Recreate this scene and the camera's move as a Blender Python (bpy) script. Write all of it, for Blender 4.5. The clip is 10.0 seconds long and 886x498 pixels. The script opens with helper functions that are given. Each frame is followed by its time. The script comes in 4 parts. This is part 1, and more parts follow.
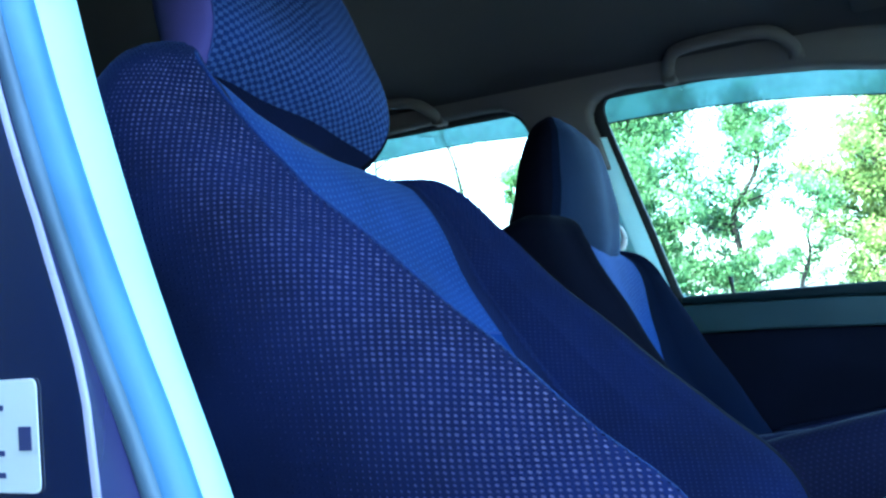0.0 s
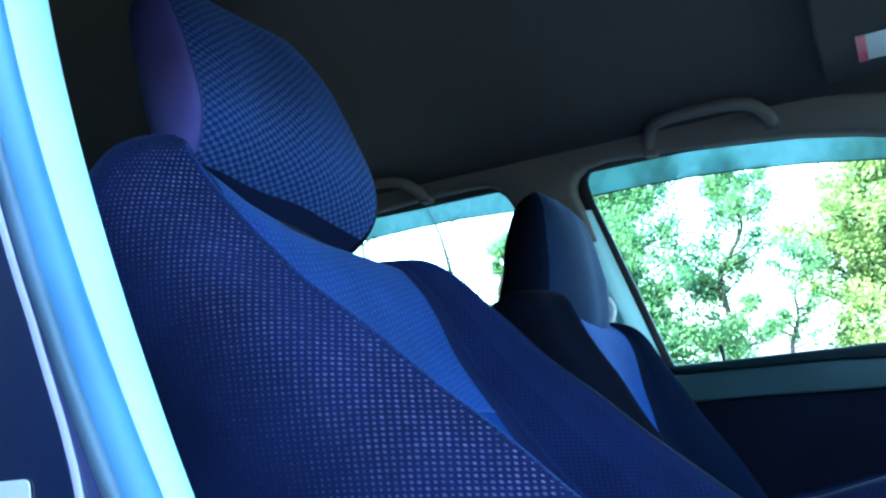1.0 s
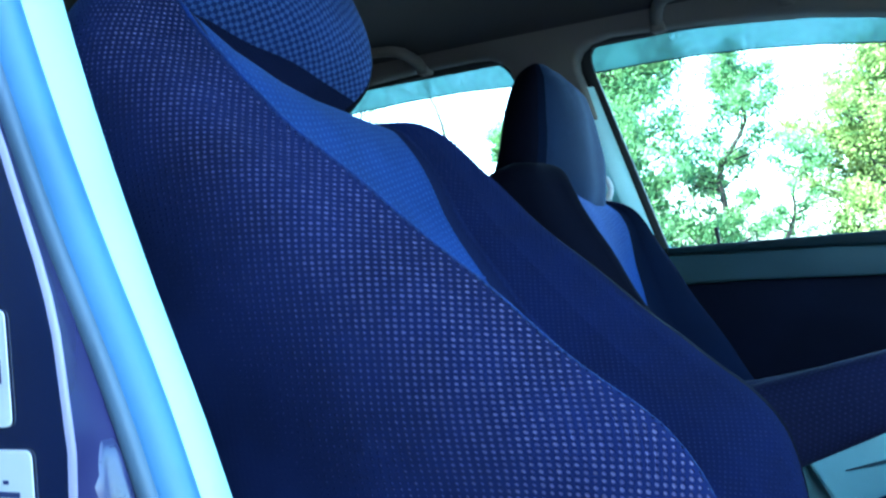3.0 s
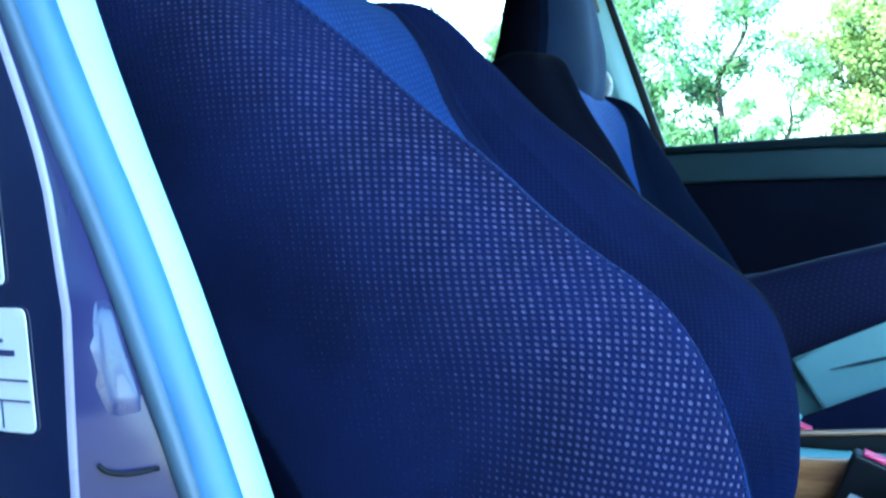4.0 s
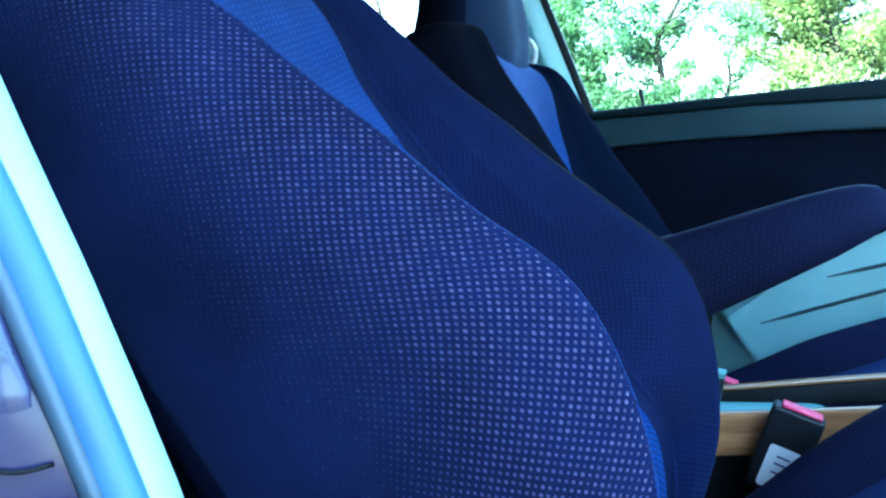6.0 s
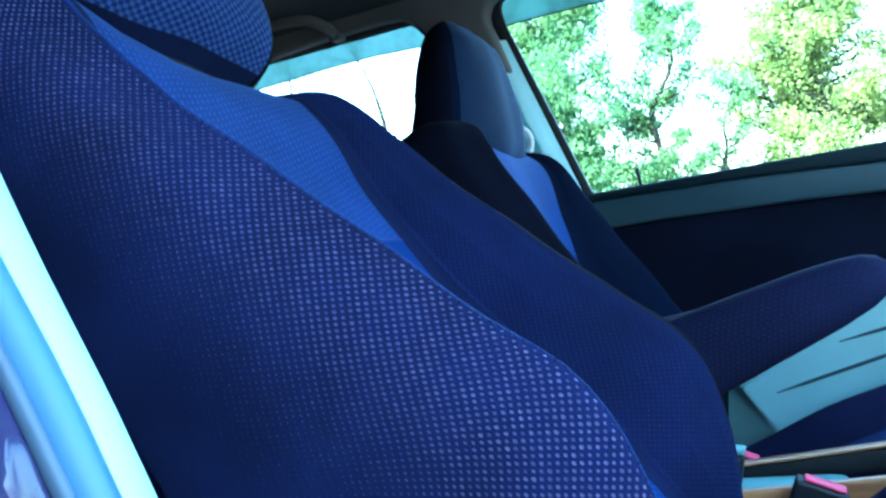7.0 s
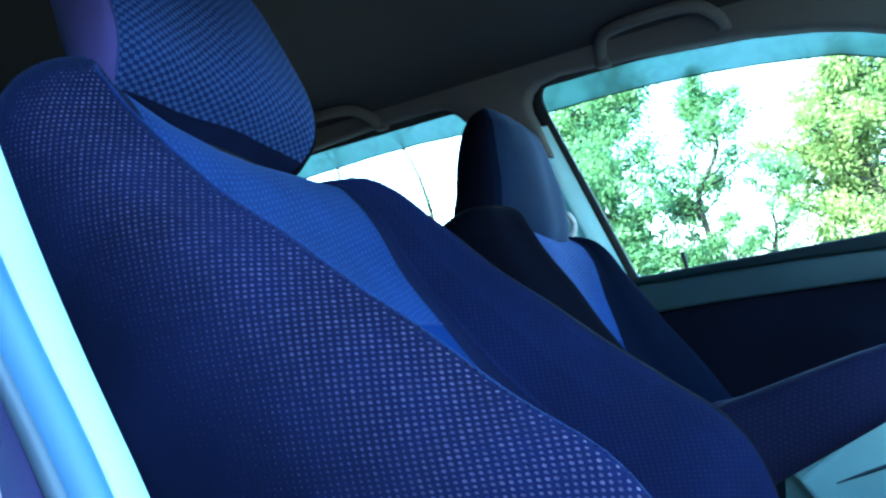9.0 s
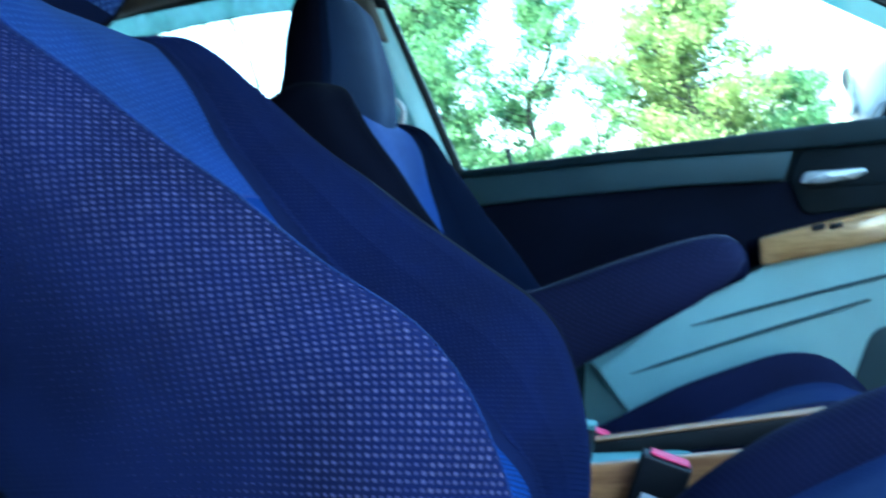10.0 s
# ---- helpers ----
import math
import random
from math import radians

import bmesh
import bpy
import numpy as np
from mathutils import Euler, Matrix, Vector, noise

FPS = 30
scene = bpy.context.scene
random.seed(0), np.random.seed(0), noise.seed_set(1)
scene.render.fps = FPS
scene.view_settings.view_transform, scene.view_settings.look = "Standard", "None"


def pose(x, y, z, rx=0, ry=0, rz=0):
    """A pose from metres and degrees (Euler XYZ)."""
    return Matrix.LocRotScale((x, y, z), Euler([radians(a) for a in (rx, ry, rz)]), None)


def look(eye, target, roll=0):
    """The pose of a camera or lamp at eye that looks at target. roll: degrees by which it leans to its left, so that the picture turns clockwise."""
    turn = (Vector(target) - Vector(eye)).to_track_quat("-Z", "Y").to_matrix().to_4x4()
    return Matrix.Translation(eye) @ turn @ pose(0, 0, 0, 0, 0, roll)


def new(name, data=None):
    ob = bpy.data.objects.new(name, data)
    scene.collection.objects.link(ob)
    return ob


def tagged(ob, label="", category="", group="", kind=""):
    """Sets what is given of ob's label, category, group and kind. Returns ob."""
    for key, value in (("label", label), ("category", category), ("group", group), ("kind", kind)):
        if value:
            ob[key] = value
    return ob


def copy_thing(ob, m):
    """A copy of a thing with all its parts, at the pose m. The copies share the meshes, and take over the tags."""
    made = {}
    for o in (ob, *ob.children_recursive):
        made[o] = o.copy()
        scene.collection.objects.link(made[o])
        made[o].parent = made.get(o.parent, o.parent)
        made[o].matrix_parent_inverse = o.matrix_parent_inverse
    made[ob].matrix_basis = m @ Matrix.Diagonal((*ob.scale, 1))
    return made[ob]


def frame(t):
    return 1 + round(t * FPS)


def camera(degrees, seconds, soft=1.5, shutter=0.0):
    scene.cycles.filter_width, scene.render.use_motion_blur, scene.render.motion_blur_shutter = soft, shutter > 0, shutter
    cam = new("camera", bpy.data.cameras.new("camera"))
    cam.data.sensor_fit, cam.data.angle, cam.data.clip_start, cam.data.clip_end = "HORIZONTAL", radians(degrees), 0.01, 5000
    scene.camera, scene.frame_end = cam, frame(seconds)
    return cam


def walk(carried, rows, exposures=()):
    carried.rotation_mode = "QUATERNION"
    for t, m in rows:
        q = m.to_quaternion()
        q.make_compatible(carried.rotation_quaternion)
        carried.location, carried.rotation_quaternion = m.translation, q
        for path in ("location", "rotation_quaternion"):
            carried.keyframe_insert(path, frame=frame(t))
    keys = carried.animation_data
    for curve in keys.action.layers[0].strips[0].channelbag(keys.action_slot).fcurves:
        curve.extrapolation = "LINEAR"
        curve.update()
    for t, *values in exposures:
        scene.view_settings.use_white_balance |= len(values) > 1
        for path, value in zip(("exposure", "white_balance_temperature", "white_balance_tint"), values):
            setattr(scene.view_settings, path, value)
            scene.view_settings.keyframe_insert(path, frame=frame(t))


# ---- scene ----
cam = camera(51.35, 10.0, soft=2.3, shutter=0.4)
PATH = [
    (0, (0.419, -1.110, 0.964), (-0.4976, 0.6627, 1.1010), -4.77),
    (0.5, (0.420, -1.109, 0.965), (-0.4678, 0.6685, 1.1894), -4.95),
    (1, (0.421, -1.117, 0.971), (-0.4506, 0.6598, 1.2616), -6.69),
    (1.5, (0.421, -1.108, 0.960), (-0.4641, 0.6627, 1.2424), -6.83),
    (2, (0.417, -1.102, 0.957), (-0.4812, 0.6727, 1.1643), -5.84),
    (3.5, (0.411, -1.094, 0.939), (-0.4869, 0.6926, 0.8937), -4.14),
    (4, (0.405, -1.091, 0.928), (-0.4895, 0.6909, 0.7684), -3.54),
    (4.5, (0.416, -1.088, 0.923), (-0.4667, 0.6891, 0.6722), -4.32),
    (5, (0.422, -1.080, 0.922), (-0.4278, 0.7125, 0.6654), -5.26),
    (5.5, (0.428, -1.070, 0.921), (-0.3929, 0.7354, 0.6628), -5.32),
    (7, (0.445, -1.090, 0.944), (-0.3580, 0.7416, 0.8947), -9.99),
    (7.5, (0.449, -1.089, 0.943), (-0.3837, 0.7278, 1.0237), -12.01),
    (8, (0.451, -1.094, 0.949), (-0.3982, 0.7103, 1.1039), -11.35),
    (8.5, (0.451, -1.086, 0.939), (-0.4082, 0.7103, 1.1247), -10.88),
    (9, (0.449, -1.083, 0.940), (-0.4126, 0.7151, 1.0935), -10.34),
    (9.5, (0.443, -1.075, 0.925), (-0.3428, 0.7635, 0.9713), -7.54),
    (10, (0.445, -1.061, 0.921), (-0.1068, 0.8575, 0.7959), -7.00),
]
walk(cam, [(t, look(eye, target, roll)) for t, eye, target, roll in PATH], exposures=[(t, stops, 5280, -11) for t, stops in ((0.0, 4.36), (2.0, 4.33), (3.5, 4.44), (5.0, 4.60), (7.0, 4.52), (8.0, 4.33), (10.0, 4.32))])

# ---- daylight ----
world = bpy.data.worlds.new("sky")
scene.world = world
world.use_nodes = True
wn = world.node_tree
wn.nodes.clear()
w_out = wn.nodes.new("ShaderNodeOutputWorld")
w_bg = wn.nodes.new("ShaderNodeBackground")
w_sky = wn.nodes.new("ShaderNodeTexSky")
w_sky.sky_type = "NISHITA"
w_sky.sun_disc = False
SUN_TO = Vector((-0.30, -0.60, 0.74)).normalized()
w_sky.sun_elevation = math.asin(SUN_TO.z)
w_sky.sun_rotation = math.atan2(SUN_TO.x, SUN_TO.y)
w_sky.dust_density = 2.0
w_bg.inputs["Strength"].default_value = 0.15
wn.links.new(w_sky.outputs["Color"], w_bg.inputs["Color"])
wn.links.new(w_bg.outputs["Background"], w_out.inputs["Surface"])
sun_data = bpy.data.lights.new("sun", "SUN")
sun_data.energy = 3.5
sun_data.angle = radians(0.6)
sun_data.color = (1.0, 0.95, 0.86)
sun = new("sun", sun_data)
sun.matrix_world = look(SUN_TO * 30, (0, 0, 0))


# ---- materials ----
class Net:
    """Short hand for building a node material."""

    def __init__(self, name):
        self.mat = bpy.data.materials.new(name)
        self.mat.use_nodes = True
        self.t = self.mat.node_tree
        self.t.nodes.clear()
        self.out = self.t.nodes.new("ShaderNodeOutputMaterial")

    def put(self, kind, **values):
        node = self.t.nodes.new(kind)
        for key, value in values.items():
            node.inputs[key].default_value = value
        return node

    def link(self, a, b):
        self.t.links.new(a, b)

    def math(self, op, a, b=0.0):
        node = self.t.nodes.new("ShaderNodeMath")
        node.operation = op
        for k, v in enumerate((a, b)):
            if isinstance(v, (int, float)):
                node.inputs[k].default_value = v
            else:
                self.link(v, node.inputs[k])
        return node.outputs[0]

    def ramp(self, value, lo, hi, to_lo=0.0, to_hi=1.0):
        node = self.t.nodes.new("ShaderNodeMapRange")
        node.interpolation_type = "SMOOTHSTEP"
        self.link(value, node.inputs[0])
        for k, v in enumerate((lo, hi, to_lo, to_hi)):
            node.inputs[k + 1].default_value = v
        return node.outputs[0]

    def noise(self, scale, detail=4.0, coord=None, rough=0.55):
        node = self.t.nodes.new("ShaderNodeTexNoise")
        node.inputs["Scale"].default_value = scale
        node.inputs["Detail"].default_value = detail
        node.inputs["Roughness"].default_value = rough
        if coord is None:
            tc = self.t.nodes.new("ShaderNodeTexCoord")
            coord = tc.outputs["Object"]
        self.link(coord, node.inputs["Vector"])
        return node.outputs["Fac"]

    def mix(self, fac, a, b):
        node = self.t.nodes.new("ShaderNodeMix")
        node.data_type = "RGBA"
        for sock, v in ((node.inputs[0], fac), (node.inputs[6], a), (node.inputs[7], b)):
            if isinstance(v, (int, float)):
                sock.default_value = v
            elif isinstance(v, tuple):
                sock.default_value = (*v, 1.0)
            else:
                self.link(v, sock)
        return node.outputs[2]

    def bump(self, height, strength, distance):
        node = self.t.nodes.new("ShaderNodeBump")
        node.inputs["Strength"].default_value = strength
        node.inputs["Distance"].default_value = distance
        self.link(height, node.inputs["Height"])
        return node.outputs["Normal"]

    def surface(self, color, rough, metal=0.0, normal=None, sheen=0.0, spec=0.5, coat=0.0):
        node = self.t.nodes.new("ShaderNodeBsdfPrincipled")
        for sock, v in (("Base Color", color), ("Roughness", rough)):
            if isinstance(v, tuple):
                node.inputs[sock].default_value = (*v, 1.0)
            elif isinstance(v, (int, float)):
                node.inputs[sock].default_value = v
            else:
                self.link(v, node.inputs[sock])
        node.inputs["Metallic"].default_value = metal
        node.inputs["Specular IOR Level"].default_value = spec
        node.inputs["Sheen Weight"].default_value = sheen
        node.inputs["Sheen Roughness"].default_value = 0.4
        node.inputs["Sheen Tint"].default_value = (0.30, 0.50, 1.0, 1.0)
        node.inputs["Coat Weight"].default_value = coat
        node.inputs["Coat Roughness"].default_value = 0.08
        if normal is not None:
            self.link(normal, node.inputs["Normal"])
        self.link(node.outputs[0], self.out.inputs[0])
        return self.mat


def plain(name, color, rough=0.6, metal=0.0, vary=0.12, grain=900.0, bump=0.15, depth=0.0004, blotch=6.0, coat=0.0, sheen=0.0, spec=0.5):
    """A moulded or painted surface with large blotches of wear and a fine grain."""
    n = Net(name)
    big = n.noise(blotch, 3.0)
    fine = n.noise(grain, 2.0)
    dark = tuple(c * (1 - vary) for c in color)
    light = tuple(min(1.0, c * (1 + vary)) for c in color)
    col = n.mix(n.ramp(big, 0.3, 0.7), dark, light)
    r = n.ramp(big, 0.2, 0.8, max(0.03, rough - 0.07), min(1.0, rough + 0.07))
    return n.surface(col, r, metal, n.bump(fine, bump, depth), sheen=sheen, coat=coat, spec=spec)


def fabric(name, ground, thread, px, py, size=0.3, kind="dot", turn=0.0, relief=0.0006, lint=0.15, rough=0.85, sheen=0.25):
    """Woven cloth: staggered tufts (dot) or a chequer weave (check), laid out in metres by the mesh's own UV map."""
    n = Net(name)
    uv = n.t.nodes.new("ShaderNodeUVMap")
    rot = n.t.nodes.new("ShaderNodeVectorRotate")
    rot.rotation_type = "Z_AXIS"
    rot.inputs["Angle"].default_value = radians(turn)
    wob = n.t.nodes.new("ShaderNodeTexNoise")
    wob.inputs["Scale"].default_value = 45.0
    n.link(uv.outputs[0], wob.inputs["Vector"])
    shift = n.t.nodes.new("ShaderNodeVectorMath")
    shift.operation = "MULTIPLY_ADD"
    shift.inputs[1].default_value = (px * 0.5, py * 0.5, 0)
    n.link(wob.outputs["Color"], shift.inputs[0])
    n.link(uv.outputs[0], shift.inputs[2])
    n.link(shift.outputs[0], rot.inputs["Vector"])
    sep = n.t.nodes.new("ShaderNodeSeparateXYZ")
    n.link(rot.outputs[0], sep.inputs[0])
    a = n.math("DIVIDE", sep.outputs[0], px)
    b = n.math("DIVIDE", sep.outputs[1], py)
    col_no = n.math("FLOOR", a)
    half = n.math("MULTIPLY", n.math("FLOORED_MODULO", col_no, 2.0), 0.5)
    fa = n.math("SUBTRACT", n.math("FRACT", a), 0.5)
    fb = n.math("SUBTRACT", n.math("FRACT", n.math("ADD", b, half)), 0.5)
    if kind == "dot":
        da = n.math("MULTIPLY", fa, 1.0)
        db = n.math("MULTIPLY", fb, py / px * 0.85)
        d = n.math("SQRT", n.math("ADD", n.math("MULTIPLY", da, da), n.math("MULTIPLY", db, db)))
        mask = n.ramp(d, size, size * 0.45)
    else:
        d = n.math("MAXIMUM", n.math("ABSOLUTE", fa), n.math("MULTIPLY", n.math("ABSOLUTE", fb), 2.0))
        mask = n.ramp(d, 0.52, 0.40)
    weave = n.noise(1400.0, 2.0, uv.outputs[0])
    wear = n.noise(7.0, 4.0)
    patch = n.noise(240.0, 2.0, uv.outputs[0])
    tuft = n.math("MULTIPLY", mask, n.ramp(patch, 0.25, 0.75, 0.55, 1.0))
    dark = tuple(c * 0.8 for c in ground)
    light = tuple(min(1, c * 1.25) for c in ground)
    base = n.mix(n.ramp(wear, 0.3, 0.7), dark, light)
    base = n.mix(n.math("MULTIPLY", n.ramp(weave, 0.45, 0.75), lint), base, tuple(min(1, c * 2.5 + 0.01) for c in ground))
    col = n.mix(tuft, base, thread)
    height = n.math("ADD", n.math("MULTIPLY", mask, 1.0), n.math("MULTIPLY", weave, 0.35))
    return n.surface(col, rough, 0.0, n.bump(height, 0.7, relief), sheen=sheen, spec=0.08)


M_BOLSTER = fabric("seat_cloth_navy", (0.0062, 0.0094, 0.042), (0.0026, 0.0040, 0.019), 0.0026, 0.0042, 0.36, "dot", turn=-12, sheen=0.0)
M_BOLSTER_NET = plain("navy_net_cloth", (0.0058, 0.0090, 0.046), 0.9, vary=0.28, grain=1600, bump=0.5, depth=0.0003, blotch=9, sheen=0.10, spec=0.08)
M_PANEL = fabric("seat_cloth_blue", (0.0138, 0.0295, 0.134), (0.043, 0.090, 0.31), 0.0082, 0.0066, 0.18, "dot", relief=0.0006, lint=0.22, sheen=0.22)
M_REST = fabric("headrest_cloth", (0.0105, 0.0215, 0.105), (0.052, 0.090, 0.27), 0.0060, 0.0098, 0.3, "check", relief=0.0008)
# Far headrest gets a darker cloth than the near one, standing in for shade.
M_FARREST = fabric("shaded_headrest_cloth", (0.0080, 0.0150, 0.042), (0.0105, 0.0195, 0.054), 0.0040, 0.0060, 0.3, "dot", relief=0.0003, sheen=0.22)
M_PLAINBLUE = fabric("lumbar_cloth_blue", (0.0075, 0.021, 0.115), (0.012, 0.032, 0.16), 0.0040, 0.0040, 0.25, "dot", relief=0.0003, lint=0.22, sheen=0.08)
M_CUSHION = fabric("cushion_cloth_blue", (0.0085, 0.0145, 0.068), (0.0125, 0.022, 0.095), 0.0040, 0.0050, 0.25, "dot", relief=0.0003, lint=0.2, sheen=0.15)
M_LOWER = fabric("lower_cloth_blue", (0.0060, 0.016, 0.085), (0.022, 0.060, 0.26), 0.0056, 0.0070, 0.3, "check", relief=0.0006, lint=0.2, sheen=0.08)
M_SIDE = fabric("plain_blue_cloth", (0.072, 0.062, 0.235), (0.080, 0.069, 0.255), 0.0030, 0.0030, 0.3, "dot", relief=0.0002)
M_ARM = fabric("armrest_cloth", (0.0072, 0.0086, 0.032), (0.0155, 0.0168, 0.052), 0.0050, 0.0064, 0.28, "dot", relief=0.0004, sheen=0.0)
M_DOORCLOTH = fabric("door_cloth", (0.0032, 0.0040, 0.012), (0.0050, 0.0060, 0.018), 0.0050, 0.0050, 0.3, "dot", relief=0.0003, sheen=0.05)
M_PIPING = plain("seam_thread", (0.013, 0.032, 0.18), 0.8, vary=0.2, grain=2500, bump=0.4)
M_WELT = plain("fuzzy_welt_cloth", (0.0095, 0.021, 0.105), 0.95, vary=0.3, grain=900, bump=1.0, depth=0.0012, blotch=40, sheen=0.2, spec=0.1)
# Darkened cloth tones that paint shade onto inner flanks and the far seat.
M_FLANK = plain("shaded_flank_cloth", (0.0030, 0.0034, 0.0095), 0.95, vary=0.2, grain=1500, bump=0.4, spec=0.06)
M_SHADE = plain("shaded_blue_cloth", (0.0030, 0.0050, 0.0170), 0.95, vary=0.2, grain=1500, bump=0.4, spec=0.06)
M_BACK = plain("seat_back_cloth", (0.005, 0.006, 0.014), 0.9, grain=1500, bump=0.4)
# Rail tone set above the headliner's, painting in the light near the windows.
M_RAIL = plain("lit_roof_rail_trim", (0.135, 0.124, 0.112), 0.7, vary=0.08, grain=900, bump=0.3, blotch=4, spec=0.3)
M_LINER = plain("headliner_felt", (0.041, 0.038, 0.037), 0.95, vary=0.08, grain=700, bump=0.5, depth=0.0006, blotch=3)
M_TRIM = plain("pale_grey_trim", (0.46, 0.72, 0.74), 0.45, vary=0.05, grain=1200, bump=0.2)
M_DOORGREY = plain("grey_green_door_plastic", (0.30, 0.50, 0.51), 0.42, vary=0.06, grain=1200, bump=0.25)
M_BELT = plain("dark_teal_door_plastic", (0.009, 0.019, 0.026), 0.55, vary=0.1, grain=1300, bump=0.3, spec=0.18)
M_RECESS = plain("dark_recess_plastic", (0.0040, 0.0075, 0.0115), 0.6, vary=0.15, grain=1300, bump=0.3, spec=0.12)
M_STRIP = plain("slate_door_strip", (0.034, 0.062, 0.078), 0.5, vary=0.1, grain=1300, bump=0.3, spec=0.28)
M_RUBBER = plain("black_rubber", (0.007, 0.008, 0.010), 0.6, vary=0.2, grain=500, bump=0.2, spec=0.2)
M_SEAL = plain("blue_grey_weatherstrip", (0.075, 0.165, 0.30), 0.42, vary=0.12, grain=700, bump=0.2, blotch=12)
M_LIP = plain("blue_grey_seal_lip", (0.070, 0.105, 0.150), 0.45, vary=0.15, grain=600, bump=0.2, blotch=15)
M_PAINT = plain("dark_blue_violet_paint", (0.006, 0.012, 0.060), 0.2, vary=0.15, grain=60, bump=0.02, coat=0.6)
M_PAINT_IN = plain("violet_paint_jamb", (0.028, 0.026, 0.085), 0.22, vary=0.15, grain=14, bump=0.16, depth=0.010, coat=0.15, spec=0.25)
M_PLATE = plain("pale_violet_plate", (0.034, 0.037, 0.105), 0.3, vary=0.2, grain=40, bump=0.06, depth=0.003, blotch=60, coat=0.3)
# Pale colour paints the highlight along the jamb's rounded edge.
M_EDGE = plain("highlight_paint_edge", (0.30, 0.27, 0.40), 0.3, vary=0.1, grain=200, bump=0.1)
M_BLACK = plain("black_plastic", (0.012, 0.013, 0.016), 0.45, vary=0.2, grain=1500, bump=0.3, spec=0.3)
M_RED = plain("red_button", (0.75, 0.05, 0.15), 0.35, vary=0.06, grain=800, bump=0.1)
M_WHITE = plain("white_label", (0.80, 0.82, 0.82), 0.5, vary=0.03, grain=900, bump=0.05)
M_INK = plain("label_ink", (0.03, 0.04, 0.16), 0.6, vary=0.1)
M_CHROME = plain("chrome", (0.75, 0.76, 0.78), 0.14, metal=1.0, vary=0.04, grain=300, bump=0.03)
M_SILVER = plain("satin_silver", (0.42, 0.47, 0.50), 0.25, metal=0.6, vary=0.05, grain=400, bump=0.05, coat=0.4)
M_MAT = plain("grey_green_tray_mat", (0.18, 0.36, 0.35), 0.6, vary=0.1, grain=1200, bump=0.3)
M_FLOOR = plain("dark_carpet", (0.015, 0.016, 0.02), 0.95, vary=0.25, grain=1200, bump=0.8, depth=0.001)
M_MIRROR = plain("white_mirror_shell", (0.72, 0.74, 0.76), 0.22, vary=0.03, grain=200, bump=0.02, coat=0.5)
M_VAN = plain("white_van_paint", (0.75, 0.77, 0.78), 0.3, vary=0.04, grain=100, bump=0.02)


def tuft_material(name, dark, light):
    n = Net(name)
    g = n.t.nodes.new("ShaderNodeNewGeometry")
    col = n.mix(g.outputs["Random Per Island"], dark, light)
    return n.surface(col, 0.8, 0.0, n.bump(n.noise(1800.0, 2.0), 0.5, 0.0004), spec=0.2)


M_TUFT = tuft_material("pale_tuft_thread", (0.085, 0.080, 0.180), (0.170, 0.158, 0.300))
# Dimmer copy of the tuft thread paints shade into the inner bolster.
M_TUFT_DIM = tuft_material("shaded_tuft_thread", (0.020, 0.024, 0.066), (0.038, 0.042, 0.100))


def wood_material(name, dark, light, broad_tone):
    n = Net(name)
    tc = n.t.nodes.new("ShaderNodeTexCoord")
    mp = n.t.nodes.new("ShaderNodeMapping")
    mp.inputs["Scale"].default_value = (10, 120, 70)
    n.link(tc.outputs["Object"], mp.inputs["Vector"])
    grain = n.noise(1.6, 6.0, mp.outputs[0], 0.65)
    broad = n.noise(0.35, 3.0, mp.outputs[0])
    col = n.mix(n.ramp(grain, 0.35, 0.68), dark, light)
    col = n.mix(n.math("MULTIPLY", n.ramp(broad, 0.4, 0.6), 0.4), col, broad_tone)
    return n.surface(col, 0.3, 0.0, n.bump(grain, 0.1, 0.0003), coat=0.9)


M_WOOD = wood_material("varnished_wood", (0.33, 0.165, 0.060), (0.62, 0.37, 0.155), (0.46, 0.25, 0.095))
M_REDWOOD = wood_material("varnished_red_wood", (0.30, 0.13, 0.052), (0.56, 0.29, 0.12), (0.43, 0.20, 0.085))


def glass_material(name, tint, gloss, dust=0.0):
    n = Net(name)
    clear = n.put("ShaderNodeBsdfTransparent")
    clear.inputs["Color"].default_value = (*tint, 1)
    shine = n.put("ShaderNodeBsdfGlossy")
    shine.inputs["Roughness"].default_value = 0.03
    shine.inputs["Color"].default_value = (0.9, 0.95, 1.0, 1)
    fres = n.put("ShaderNodeFresnel", IOR=1.45)
    fac = n.math("MULTIPLY", fres.outputs[0], gloss)
    mx = n.put("ShaderNodeMixShader")
    n.link(fac, mx.inputs[0])
    n.link(clear.outputs[0], mx.inputs[1])
    n.link(shine.outputs[0], mx.inputs[2])
    if dust:
        # a scattering film of dust and fine scratches
        film = n.put("ShaderNodeBsdfTranslucent")
        film.inputs["Color"].default_value = (0.27, 0.395, 0.36, 1)
        over = n.put("ShaderNodeMixShader")
        n.link(n.ramp(n.noise(9.0, 3.0), 0.3, 0.7, dust * 0.45, dust * 1.5), over.inputs[0])
        n.link(mx.outputs[0], over.inputs[1])
        n.link(film.outputs[0], over.inputs[2])
        mx = over
    n.link(mx.outputs[0], n.out.inputs[0])
    return n.mat


M_GLASS = glass_material("window_glass", (0.93, 0.97, 0.96), 0.7)
M_SHIELD = glass_material("smoked_acrylic", (0.24, 0.30, 0.30), 1.0, 0.42)
M_SCREEN = glass_material("windscreen_glass", (0.82, 0.87, 0.86), 0.7)


